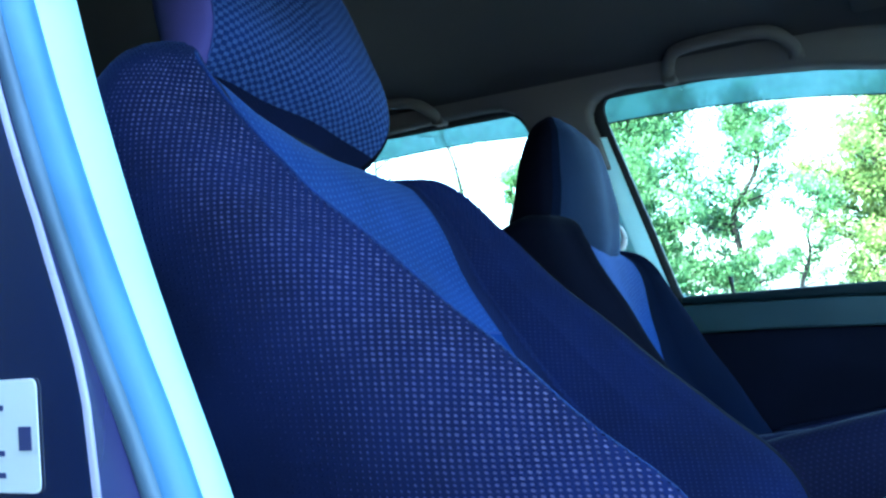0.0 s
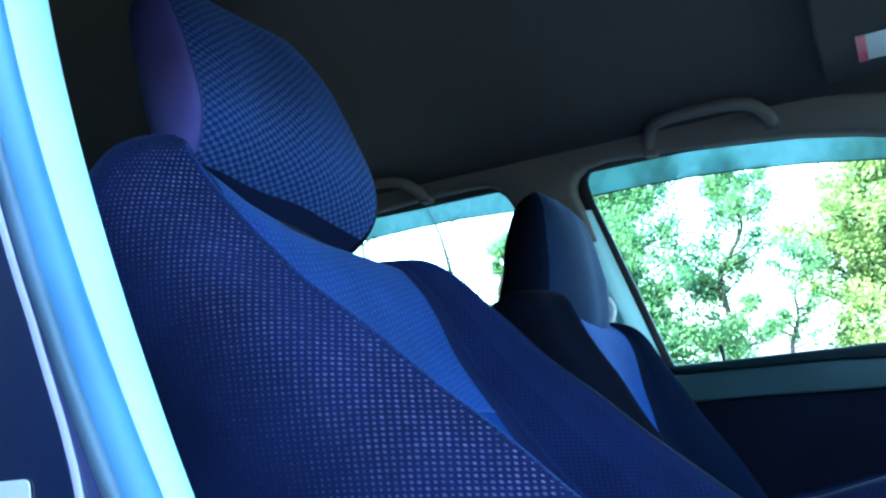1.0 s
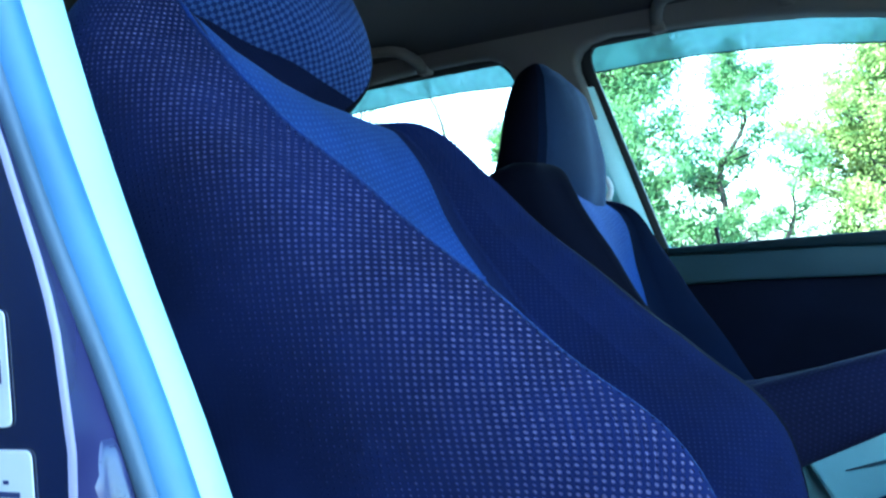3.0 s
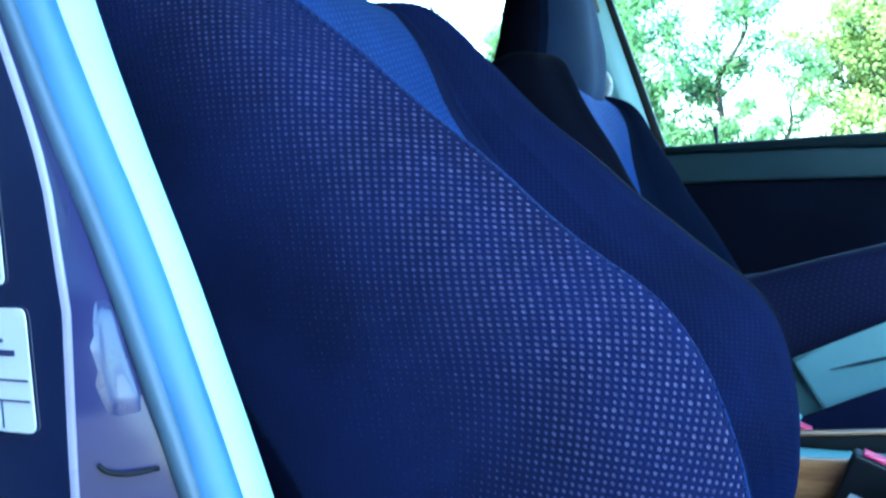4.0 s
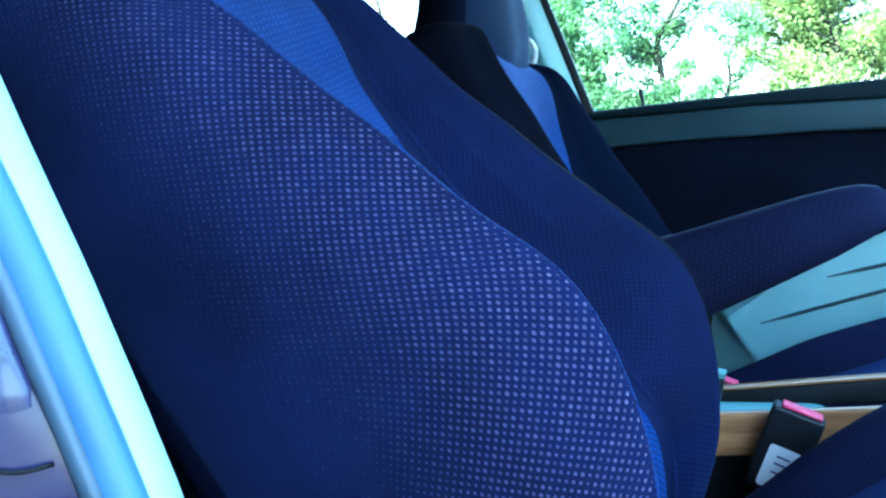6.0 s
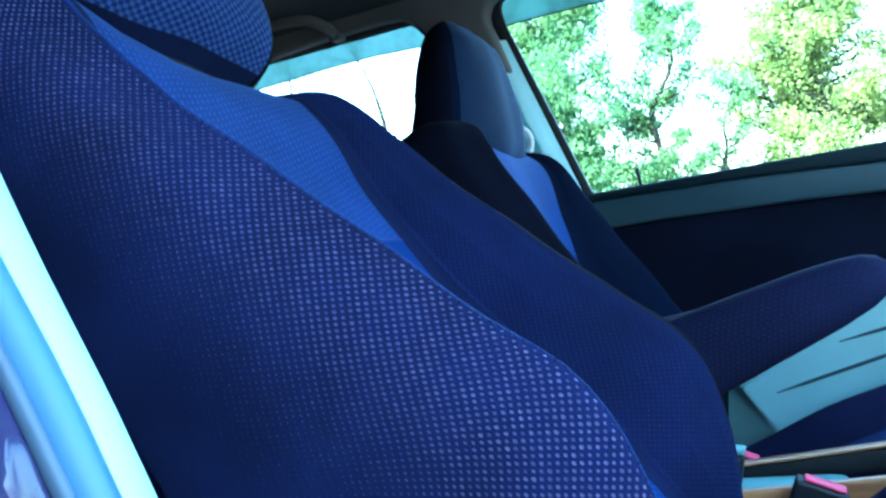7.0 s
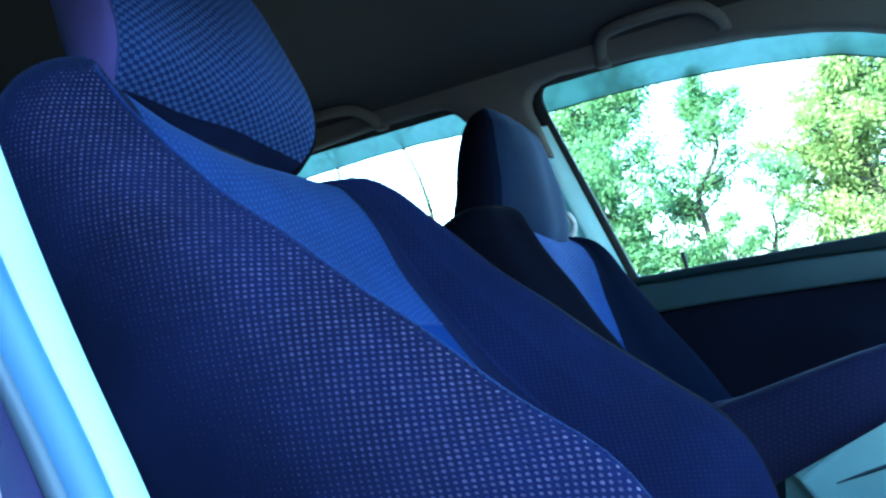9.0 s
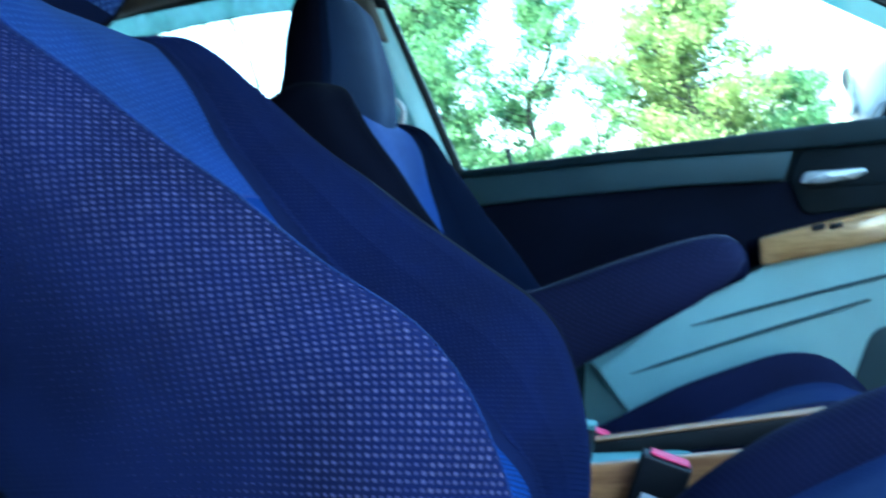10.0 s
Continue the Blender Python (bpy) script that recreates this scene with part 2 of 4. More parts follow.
def leaf_material(name, dark, light):
    n = Net(name)
    g = n.t.nodes.new("ShaderNodeNewGeometry")
    big = n.ramp(n.noise(2.2, 3.0), 0.34, 0.66)
    f = n.math("ADD", n.math("MULTIPLY", g.outputs["Random Per Island"], 0.25), n.math("MULTIPLY", big, 0.75))
    col = n.mix(f, dark, light)
    dif = n.put("ShaderNodeBsdfDiffuse")
    tra = n.put("ShaderNodeBsdfTranslucent")
    n.link(col, dif.inputs["Color"])
    n.link(col, tra.inputs["Color"])
    mx = n.put("ShaderNodeMixShader")
    mx.inputs[0].default_value = 0.55
    n.link(dif.outputs[0], mx.inputs[1])
    n.link(tra.outputs[0], mx.inputs[2])
    n.link(mx.outputs[0], n.out.inputs[0])
    return n.mat


M_LEAF_A = leaf_material("leaves_deep_green", (0.060, 0.140, 0.070), (0.19, 0.32, 0.14))
M_LEAF_B = leaf_material("leaves_yellow_green", (0.080, 0.15, 0.055), (0.32, 0.385, 0.140))
M_BARK = plain("bark", (0.022, 0.019, 0.017), 0.9, vary=0.35, grain=40, bump=0.8, depth=0.01, blotch=3)
M_PLASTER = plain("dark_plaster", (0.055, 0.055, 0.055), 0.9, vary=0.15, grain=120, bump=0.5, depth=0.002, blotch=1.5)
M_GROUND = plain("grey_asphalt", (0.060, 0.059, 0.057), 0.95, vary=0.25, grain=30, bump=0.6, depth=0.01, blotch=0.4)


# ---- mesh helpers ----
def part(name, bm, material, parent=None, label="", smooth=True):
    """Links a bmesh as one mesh object, under a thing or a part if one is given."""
    if not bm.faces:
        raise ValueError(name)
    mesh = bpy.data.meshes.new(name)
    for f in bm.faces:
        f.smooth = smooth
    bm.to_mesh(mesh)
    bm.free()
    mesh.materials.append(material)
    ob = new(name, mesh)
    if parent is not None:
        ob.parent = parent
        if parent.type == "EMPTY":
            ob.matrix_parent_inverse = Matrix.Translation(-parent.location)
    if label:
        ob["label"] = label
    return ob


def thing(name, label, category, group="", kind="", at=(0, 0, 0)):
    ob = new(name)
    ob.empty_display_size = 0.05
    ob.location = at
    return tagged(ob, label, category, group, kind)


def grid_mesh(rows, closed=False, cap=False, flip=False):
    """A sheet or tube over rows of points, with a UV map in metres (across, along)."""
    bm = bmesh.new()
    uv = bm.loops.layers.uv.new("UVMap")
    pts = np.array(rows, float)
    nr, nc = pts.shape[:2]
    cols = nc + 1 if closed else nc
    ring = np.concatenate([pts, pts[:, :1]], 1) if closed else pts
    across = np.concatenate([np.zeros((nr, 1)), np.cumsum(np.linalg.norm(np.diff(ring, axis=1), axis=2), 1)], 1)
    across = across - across[:, cols // 2][:, None]
    mid = ring[:, cols // 2]
    along = np.concatenate([[0], np.cumsum(np.linalg.norm(np.diff(mid, axis=0), axis=1))])
    vs = [[bm.verts.new(p) for p in r] for r in pts]
    for i in range(nr - 1):
        for j in range(cols - 1):
            k = (j + 1) % nc
            quad = [(i, j, j), (i, k, j + 1), (i + 1, k, j + 1), (i + 1, j, j)]
            if flip:
                quad.reverse()
            try:
                f = bm.faces.new([vs[a][b] for a, b, _ in quad])
            except ValueError:
                continue
            for lp, (a, _, c) in zip(f.loops, quad):
                lp[uv].uv = (across[a, c], along[a])
    if cap and closed:
        for r in (0, nr - 1):
            bm.faces.new(vs[r] if (r == 0) != flip else vs[r][::-1])
    return bm


def smooth_line(pts, n):
    """Catmull-Rom through the points, n samples per span."""
    p = np.array(pts, float)
    p = np.concatenate([[2 * p[0] - p[1]], p, [2 * p[-1] - p[-2]]])
    out = []
    for i in range(1, len(p) - 2):
        a, b, c, d = p[i - 1], p[i], p[i + 1], p[i + 2]
        for s in np.arange(n) / n:
            out.append(0.5 * (2 * b + (c - a) * s + (2 * a - 5 * b + 4 * c - d) * s * s + (3 * b - a - 3 * c + d) * s ** 3))
    out.append(p[-2])
    return np.array(out)


def tube(pts, radius, sides=10, cap=True):
    """A round bar along points; radius may be a list."""
    pts = [Vector(p) for p in pts]
    rad = radius if isinstance(radius, (list, tuple)) else [radius] * len(pts)
    rows = []
    ref = Vector((0.13, 0.31, 0.94))
    for i, p in enumerate(pts):
        d = (pts[min(i + 1, len(pts) - 1)] - pts[max(i - 1, 0)]).normalized()
        if abs(d.dot(ref)) > 0.95:
            ref = Vector((0.9, 0.1, 0.3))
        a = d.cross(ref).normalized()
        b = d.cross(a)
        rows.append([p + (a * math.cos(2 * math.pi * k / sides) + b * math.sin(2 * math.pi * k / sides)) * rad[i] for k in range(sides)])
    return grid_mesh(rows, closed=True, cap=cap)


def slab(outline, axes, depth, bevel=0.0, segments=2):
    """A plate: a polygon of 2D points, set in space by axes(a, b) -> point, and pushed out by the vector depth."""
    bm = bmesh.new()
    low = [bm.verts.new(axes(*p)) for p in outline]
    high = [bm.verts.new(Vector(axes(*p)) + Vector(depth)) for p in outline]
    n = len(outline)
    bm.faces.new(low[::-1])
    bm.faces.new(high)
    for i in range(n):
        bm.faces.new((low[i], low[(i + 1) % n], high[(i + 1) % n], high[i]))
    bmesh.ops.recalc_face_normals(bm, faces=bm.faces[:])
    if bevel:
        bmesh.ops.bevel(bm, geom=[e for e in bm.edges if e.is_manifold and e.calc_face_angle(0) > 0.6], offset=bevel, segments=segments, affect="EDGES", profile=0.5)
    return bm


def block(x0, x1, y0, y1, z0, z1, bevel=0.0, segments=2):
    return slab([(x0, y0), (x1, y0), (x1, y1), (x0, y1)], lambda a, b: Vector((a, b, z0)), (0, 0, z1 - z0), bevel, segments)


def rounded(points, radius, steps=5):
    """A closed polygon with its corners rounded; radius is one number or one per corner."""
    out = []
    n = len(points)
    for i, p in enumerate(points):
        r = radius[i] if isinstance(radius, (list, tuple)) else radius
        p = Vector(p).to_2d()
        a = (Vector(points[i - 1]).to_2d() - p)
        b = (Vector(points[(i + 1) % n]).to_2d() - p)
        ra, rb = min(r, a.length * 0.45), min(r, b.length * 0.45)
        if r <= 0:
            out.append(tuple(p))
            continue
        s, e = p + a.normalized() * ra, p + b.normalized() * rb
        for k in range(steps + 1):
            t = k / steps
            q = s * (1 - t) ** 2 + p * 2 * t * (1 - t) + e * t * t
            out.append((q.x, q.y))
    return out


def offset_loop(points, d):
    """A closed polygon (counter-clockwise) grown outwards by d."""
    out = []
    n = len(points)
    for i in range(n):
        a, b, c = (Vector(points[k % n]) for k in (i - 1, i, i + 1))
        e1, e2 = (b - a), (c - b)
        if e1.length < 1e-9 or e2.length < 1e-9:
            out.append(tuple(b))
            continue
        n1 = Vector((e1.y, -e1.x)).normalized()
        n2 = Vector((e2.y, -e2.x)).normalized()
        m = n1 + n2
        m = m / max(0.3, m.length_squared) * 2 if m.length > 1e-6 else n1
        out.append(tuple(b + m * d))
    return out


def band(inner, outer, place, depth):
    """A frame between two loops of the same number of points, with thickness along the vector depth."""
    bm = bmesh.new()
    depth = Vector(depth)
    loops = [[bm.verts.new(Vector(place(*p))) for p in inner], [bm.verts.new(Vector(place(*p))) for p in outer]]
    loops += [[bm.verts.new(v.co + depth) for v in loops[1]], [bm.verts.new(v.co + depth) for v in loops[0]]]
    n = len(inner)
    for k in range(4):
        a, b = loops[k], loops[(k + 1) % 4]
        for i in range(n):
            j = (i + 1) % n
            bm.faces.new((a[i], a[j], b[j], b[i]))
    bmesh.ops.recalc_face_normals(bm, faces=bm.faces[:])
    return bm


# ---- the car's shell ----
def far_side(x, z):
    """A place on the far side's inner face, which leans inwards above the waistline."""
    return Vector((x, 0.70 - 0.243 * max(0.0, z - 0.95), z))


OPENING_FRONT = rounded(
    [(0.0, 0.952), (0.95, 0.952), (0.90, 1.03), (0.78, 1.13), (0.62, 1.235), (0.437, 1.306), (0.378, 1.319), (0.287, 1.334), (0.191, 1.345), (0.089, 1.351), (-0.02, 1.354), (-0.105, 1.352)],
    [0.008, 0.02, 0, 0, 0, 0, 0, 0, 0, 0, 0, 0.045],
)
OPENING_REAR = rounded(
    [(-1.02, 0.962), (-0.175, 0.962), (-0.264, 1.353), (-0.51, 1.356), (-0.72, 1.347), (-0.90, 1.30), (-1.0, 1.18)],
    [0.02, 0.02, 0.05, 0, 0, 0.05, 0.05],
)


def build_shell():
    floor = part("floor", block(-1.45, 1.35, -0.74, 0.74, 0.18, 0.24), M_FLOOR, label="dark carpeted car floor")
    tagged(floor, "dark carpeted car floor pan under the seats", "floor", kind="structure")
    # ceiling: a shallow vault that curves down to the side rails
    ys = [0.0, 0.2, 0.35, 0.44, 0.50, 0.545, 0.575, 0.597]
    zs = [1.452, 1.447, 1.434, 1.422, 1.408, 1.392, 1.374, 1.345]
    prof = smooth_line([(-y, z) for y, z in zip(ys[::-1], zs[::-1])] + list(zip(ys[1:], zs[1:])), 3)
    rows = []
    for x in np.linspace(-1.45, 0.78, 24):
        drop = 0.05 * max(0.0, (abs(x + 0.3) - 0.5)) ** 1.5
        under = [(x, y, z - drop) for y, z in prof]
        rows.append(under + [(x, y * 1.06, z - drop + 0.045) for y, z in prof[::-1]])
    ceiling = part("ceiling", grid_mesh(rows, closed=True, cap=True), M_LINER)
    tagged(ceiling, "dark grey felt headliner under the car roof", "ceiling", kind="structure")
    # header rails above the openings, pillars, closing walls
    top = [p for p in OPENING_FRONT if p[1] > 1.0 and p[0] < 0.89]
    header = part("trim", slab([(x, z) for x, z in top] + [(-0.13, 1.38), (-0.13, 1.405), (0.40, 1.405), (0.60, 1.33), (0.84, 1.17), (0.98, 1.03)], far_side, (0, 0.012, 0)), M_LINER, smooth=False)
    tagged(header, "grey roof rail above the passenger window", "trim", kind="structure")
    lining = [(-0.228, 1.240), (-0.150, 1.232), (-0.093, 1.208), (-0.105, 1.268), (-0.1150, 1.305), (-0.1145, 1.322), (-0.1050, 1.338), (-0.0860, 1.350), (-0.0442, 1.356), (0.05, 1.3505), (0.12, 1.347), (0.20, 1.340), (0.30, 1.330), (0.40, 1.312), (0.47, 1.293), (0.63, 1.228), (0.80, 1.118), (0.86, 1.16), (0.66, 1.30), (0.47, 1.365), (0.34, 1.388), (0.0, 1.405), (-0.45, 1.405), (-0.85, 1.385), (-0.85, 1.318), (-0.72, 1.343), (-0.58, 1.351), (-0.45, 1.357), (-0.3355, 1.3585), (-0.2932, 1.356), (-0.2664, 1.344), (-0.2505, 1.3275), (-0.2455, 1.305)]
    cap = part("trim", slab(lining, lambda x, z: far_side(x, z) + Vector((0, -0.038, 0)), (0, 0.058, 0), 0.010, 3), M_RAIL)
    tagged(cap, "grey roof lining round the upper window corners, lightened for window light", "trim", kind="structure")
    top = [p for p in OPENING_REAR if p[1] > 1.15]
    header = part("trim", slab(top + [(-1.12, 1.18), (-1.10, 1.405), (-0.20, 1.405)], far_side, (0, 0.012, 0)), M_LINER, smooth=False)
    tagged(header, "grey roof rail above the rear window", "trim", kind="structure")
    wall = part("wall_far_rear", slab([(-1.46, 0.24), (0.0, 0.24), (0.0, 0.95), (-0.176, 0.96), (-1.02, 0.96), (-1.03, 1.19), (-1.12, 1.40), (-1.46, 1.40)], far_side, (0, 0.07, 0)), M_BELT, smooth=False)
    tagged(wall, "dark rear door panel below the rear window", "wall", kind="structure")
    wall = part("wall_rear", block(-1.52, -1.45, -0.74, 0.74, 0.18, 1.45), M_BELT)
    tagged(wall, "dark closing wall behind the seats", "wall", kind="structure")
    wall = part("wall_near_rear", slab([(-1.46, 0.24), (-0.10, 0.24), (-0.10, 0.90), (-0.30, 1.41), (-1.46, 1.41)], lambda x, z: Vector((x, -0.70 + 0.243 * max(0, z - 0.95), z)), (0, -0.05, 0)), M_BELT, smooth=False)
    tagged(wall, "dark inner panel of the closed rear door", "wall", kind="structure")
    wall = part("wall_front", slab([(1.05, 0.18), (1.30, 0.18), (1.30, 0.86), (1.12, 0.86)], lambda x, z: Vector((x, -0.74, z)), (0, 1.48, 0), 0.02), M_BELT)
    tagged(wall, "dark bulkhead below the windscreen", "wall", kind="structure")


def build_windscreen():
    root = thing("window_3", "raked windscreen above the bulkhead", "window", kind="structure", at=(1.0, 0, 0.86))
    part("pane", slab([(1.18, 0.85), (1.185, 0.853), (0.775, 1.425), (0.77, 1.42)], lambda x, z: Vector((x, -0.66, z)), (0, 1.32, 0)), M_SCREEN, root, "tinted windscreen glass", smooth=False)
    for y in (-0.70, 0.64):
        part("front_pillar", slab([(1.14, 0.85), (1.22, 0.85), (0.80, 1.44), (0.72, 1.42)], lambda x, z, y=y: Vector((x, y, z)), (0, 0.06, 0), 0.01), M_BELT, root, "dark windscreen pillar")


def build_window(name, opening, shield, wide, label):
    root = thing(name, label, "window", kind="structure", at=(opening[0][0], 0.7, 0.95))
    seal = [(x - wide * min(1.0, max(0.0, (0.02 - 0.25 * (z - 0.952) - x) / 0.03)), z) for x, z in offset_loop(opening, 0.012)]
    part("window_seal", band(opening, seal, lambda x, z: far_side(x, z) - Vector((0, 0.006, 0)), (0, 0.016, 0)), M_RUBBER, root, "black rubber window seal")
    run = [p for p in opening if p[1] < 0.98 and p[0] < 0.9]
    part("edge_strip", tube([far_side(x, z + 0.001) + Vector((0, 0.012, 0)) for x, z in run], 0.0022, 6), M_TRIM, root, "pale strip along the glass")
    part("pane", slab(offset_loop(opening, 0.004), lambda x, z: far_side(x, z) + Vector((0, 0.018, 0)), (0, 0.004, 0)), M_GLASS, root, "clear window glass", smooth=False)
    part("weather_shield", slab(shield, lambda x, z: far_side(x, z) + Vector((0, 0.055, 0)), (0, 0.003, 0)), M_SHIELD, root, "smoked acrylic weather shield", smooth=False)
    lower = shield[: len(shield) // 2]
    part("shield_rim", tube([far_side(x, z) + Vector((0, 0.056, 0)) for x, z in lower], 0.0016, 6), M_RUBBER, root)
    return root


def build_far_pillar():
    root = thing("pillar_far", "pale grey plastic centre pillar trim with a belt anchor", "pillar", kind="structure", at=(-0.1, 0.69, 0.5))
    rows = []
    for z in np.linspace(0.45, 1.275, 26):
        h = z - 0.95
        y = 0.70 - 0.243 * max(0.0, h)
        x1 = -0.012 - 0.25 * max(h, -0.05)
        x0 = x1 - 0.153
        rows.append([(x0, y + 0.03, z), (x0, y - 0.006, z), (x0 + 0.02, y - 0.016, z), (x0 + 0.07, y - 0.024, z), (x1 - 0.052, y - 0.026, z), (x1 - 0.041, y - 0.020, z), (x1 - 0.039, y - 0.030, z), (x1 - 0.030, y - 0.030, z), (x1 - 0.003, y - 0.006, z), (x1, y + 0.03, z)])
    part("pillar_trim", grid_mesh(rows), M_TRIM, root)
    part("belt_slider", slab(rounded([(-0.115, 1.02), (-0.075, 1.01), (-0.105, 1.16), (-0.145, 1.17)], 0.012), lambda x, z: Vector((x, 0.660 - 0.243 * (z - 0.95), z)), (0, -0.012, 0), 0.003), M_DOORGREY, root, "grey belt height slider")
    ring = tube([(-0.100 + 0.022 * math.cos(a), 0.606, 1.076 + 0.026 * math.sin(a)) for a in np.linspace(0, 2 * math.pi, 17)], 0.006, 8, cap=False)
    part("belt_ring", ring, M_WHITE, root, "pale plastic belt guide ring")
    return root


def build_far_door():
    root = thing("door_1", "closed passenger door with dark cloth, slate strip, wood trim and grey armrest", "door", kind="structure", at=(0.5, 0.7, 0.28))
    part("door_body", block(-0.015, 1.06, 0.700, 0.80, 0.26, 0.948, 0.004), M_BELT, root)
    # sill cap under the glass
    part("sill_cap", slab([(0.0, 0.940), (0.30, 0.934), (0.60, 0.917), (0.98, 0.905), (0.98, 0.956), (0.0, 0.956)], lambda x, z: Vector((x, 0.700, z)), (0, -0.026, 0), 0.006), M_BELT, root, "dark window sill cap")
    part("strip", slab([(0.0, 0.883), (0.14, 0.884), (0.40, 0.877), (0.585, 0.866), (0.605, 0.918), (0.30, 0.934), (0.0, 0.939)], lambda x, z: Vector((x, 0.699, z)), (0, -0.020, 0), 0.005), M_STRIP, root, "slate grey plastic strip")
    part("handle_surround", slab(rounded([(0.592, 0.866), (0.61, 0.80), (0.98, 0.80), (0.98, 0.905), (0.616, 0.917)], [0.01, 0.02, 0.02, 0.01, 0.01]), lambda x, z: Vector((x, 0.700, z)), (0, -0.014, 0), 0.004), M_RECESS, root, "dark plastic handle surround")
    part("handle_recess", slab(rounded([(0.615, 0.845), (0.80, 0.838), (0.83, 0.90), (0.70, 0.912), (0.64, 0.895)], 0.02), lambda x, z: Vector((x, 0.690, z)), (0, -0.006, 0), 0.002), M_RECESS, root, "black handle recess")
    lever = rounded([(0.606, 0.858), (0.640, 0.853), (0.700, 0.857), (0.717, 0.866), (0.713, 0.873), (0.618, 0.877)], [0.004, 0.006, 0.01, 0.004, 0.003, 0.008])
    part("inner_handle", slab(lever, lambda x, z: Vector((x, 0.664 - 0.05 * (x - 0.60), z)), (0, -0.011, 0), 0.004, 3), M_SILVER, root, "chrome inside door handle")
    part("cloth_panel", slab([(0.0, 0.60), (1.0, 0.60), (1.0, 0.80), (0.60, 0.862), (0.40, 0.876), (0.14, 0.883), (0.0, 0.882)], lambda x, z: Vector((x, 0.700, z)), (0, -0.008, 0), 0.003), M_DOORCLOTH, root, "dark navy cloth panel")
    part("arm_pad", slab(rounded([(0.14, 0.62), (0.40, 0.665), (0.51, 0.705), (0.51, 0.755), (0.33, 0.735), (0.14, 0.70)], 0.02), lambda x, z: Vector((x, 0.694, z)), (0, -0.070, 0), 0.015, 3), M_ARM, root, "navy cloth armrest pad")
    # grey lower panel with a raked rear end
    low = [(0.19, 0.30), (1.05, 0.30), (1.05, 0.800), (0.527, 0.718), (0.471, 0.688), (0.39, 0.662), (0.197, 0.566), (0.180, 0.46)]
    bm = bmesh.new()
    back = [bm.verts.new((x, 0.697, z)) for x, z in low]
    front = [bm.verts.new((x + (0.10 if x < 0.195 else 0.030 if x < 0.2 else 0), 0.640, z - (0.012 if 0.19 < x < 0.2 and z > 0.5 else 0))) for x, z in low]
    k = len(low)
    bm.faces.new(front)
    for i in range(k):
        bm.faces.new((back[i], back[(i + 1) % k], front[(i + 1) % k], front[i]))
    bmesh.ops.recalc_face_normals(bm, faces=bm.faces[:])
    bmesh.ops.bevel(bm, geom=[e for e in bm.edges if e.is_manifold], offset=0.003, segments=2, affect="EDGES")
    part("armrest_panel", bm, M_DOORGREY, root, "pale grey-green lower door panel", smooth=False)
    for a, b in (((0.40, 0.625), (0.86, 0.708)), ((0.284, 0.544), (0.70, 0.648))):
        part("groove", tube(smooth_line([(a[0], 0.6395, a[1]), ((a[0] + b[0]) / 2, 0.6385, (a[1] + b[1]) / 2 + 0.003), (b[0], 0.6385, b[1])], 4), [0.0012] + [0.0034] * 7 + [0.002], 6), M_STRIP, root, "dark groove line")
    part("pocket", slab(rounded([(0.60, 0.36), (1.0, 0.36), (1.0, 0.60), (0.70, 0.60)], 0.03), lambda x, z: Vector((x, 0.642, z)), (0, -0.006, 0), 0.002), M_STRIP, root, "grey door pocket")
    trim = slab([(0.527, 0.722), (0.73, 0.745), (1.04, 0.770), (1.04, 0.815), (0.74, 0.800), (0.60, 0.782), (0.530, 0.770)], lambda x, z: Vector((x, 0.690, z)), (0, -0.066, 0), 0.008, 3)
    wood = part("wood_trim", trim, M_WOOD, root, "varnished light wood trim")
    for x in (0.617, 0.645):
        part("window_switch", slab(rounded([(x, 0.775), (x + 0.021, 0.778), (x + 0.021, 0.788), (x, 0.785)], 0.003), lambda a, z: Vector((a, 0.626, z)), (0, -0.008, 0), 0.002), M_BLACK, wood, "black window switch")
    part("lock_pin", tube([(0.098, 0.686, 0.945), (0.097, 0.685, 0.965), (0.095, 0.685, 0.984), (0.095, 0.685, 0.987)], [0.0035, 0.0035, 0.005, 0.003], 10), M_BLACK, root, "black door lock pin")
    return root


def build_door_mirror():
    root = thing("door_mirror", "white door mirror shell outside the passenger window", "mirror", at=(0.8, 0.90, 0.98))
    rows = []
    for s in np.linspace(0, 1, 9):
        k = math.sin(math.pi * (0.12 + 0.76 * s)) ** 0.5
        ring = []
        for a in np.linspace(0, 2 * math.pi, 25)[:-1]:
            c, d = math.cos(a), math.sin(a)
            ring.append((0.74 + 0.11 * s, 0.95 + 0.115 * k * abs(c) ** 0.6 * (1 if c > 0 else -1), 1.02 + 0.078 * k * abs(d) ** 0.6 * (1 if d > 0 else -1)))
        rows.append(ring)
    part("shell", grid_mesh(rows, closed=True, cap=True), M_MIRROR, root, "glossy white shell")
    part("stem", slab([(0.76, 0.95), (0.84, 0.95), (0.82, 0.985), (0.78, 0.985)], lambda x, z: Vector((x, 0.78, z)), (0, 0.12, 0), 0.006), M_BLACK, root, "black mounting stem")
    return root


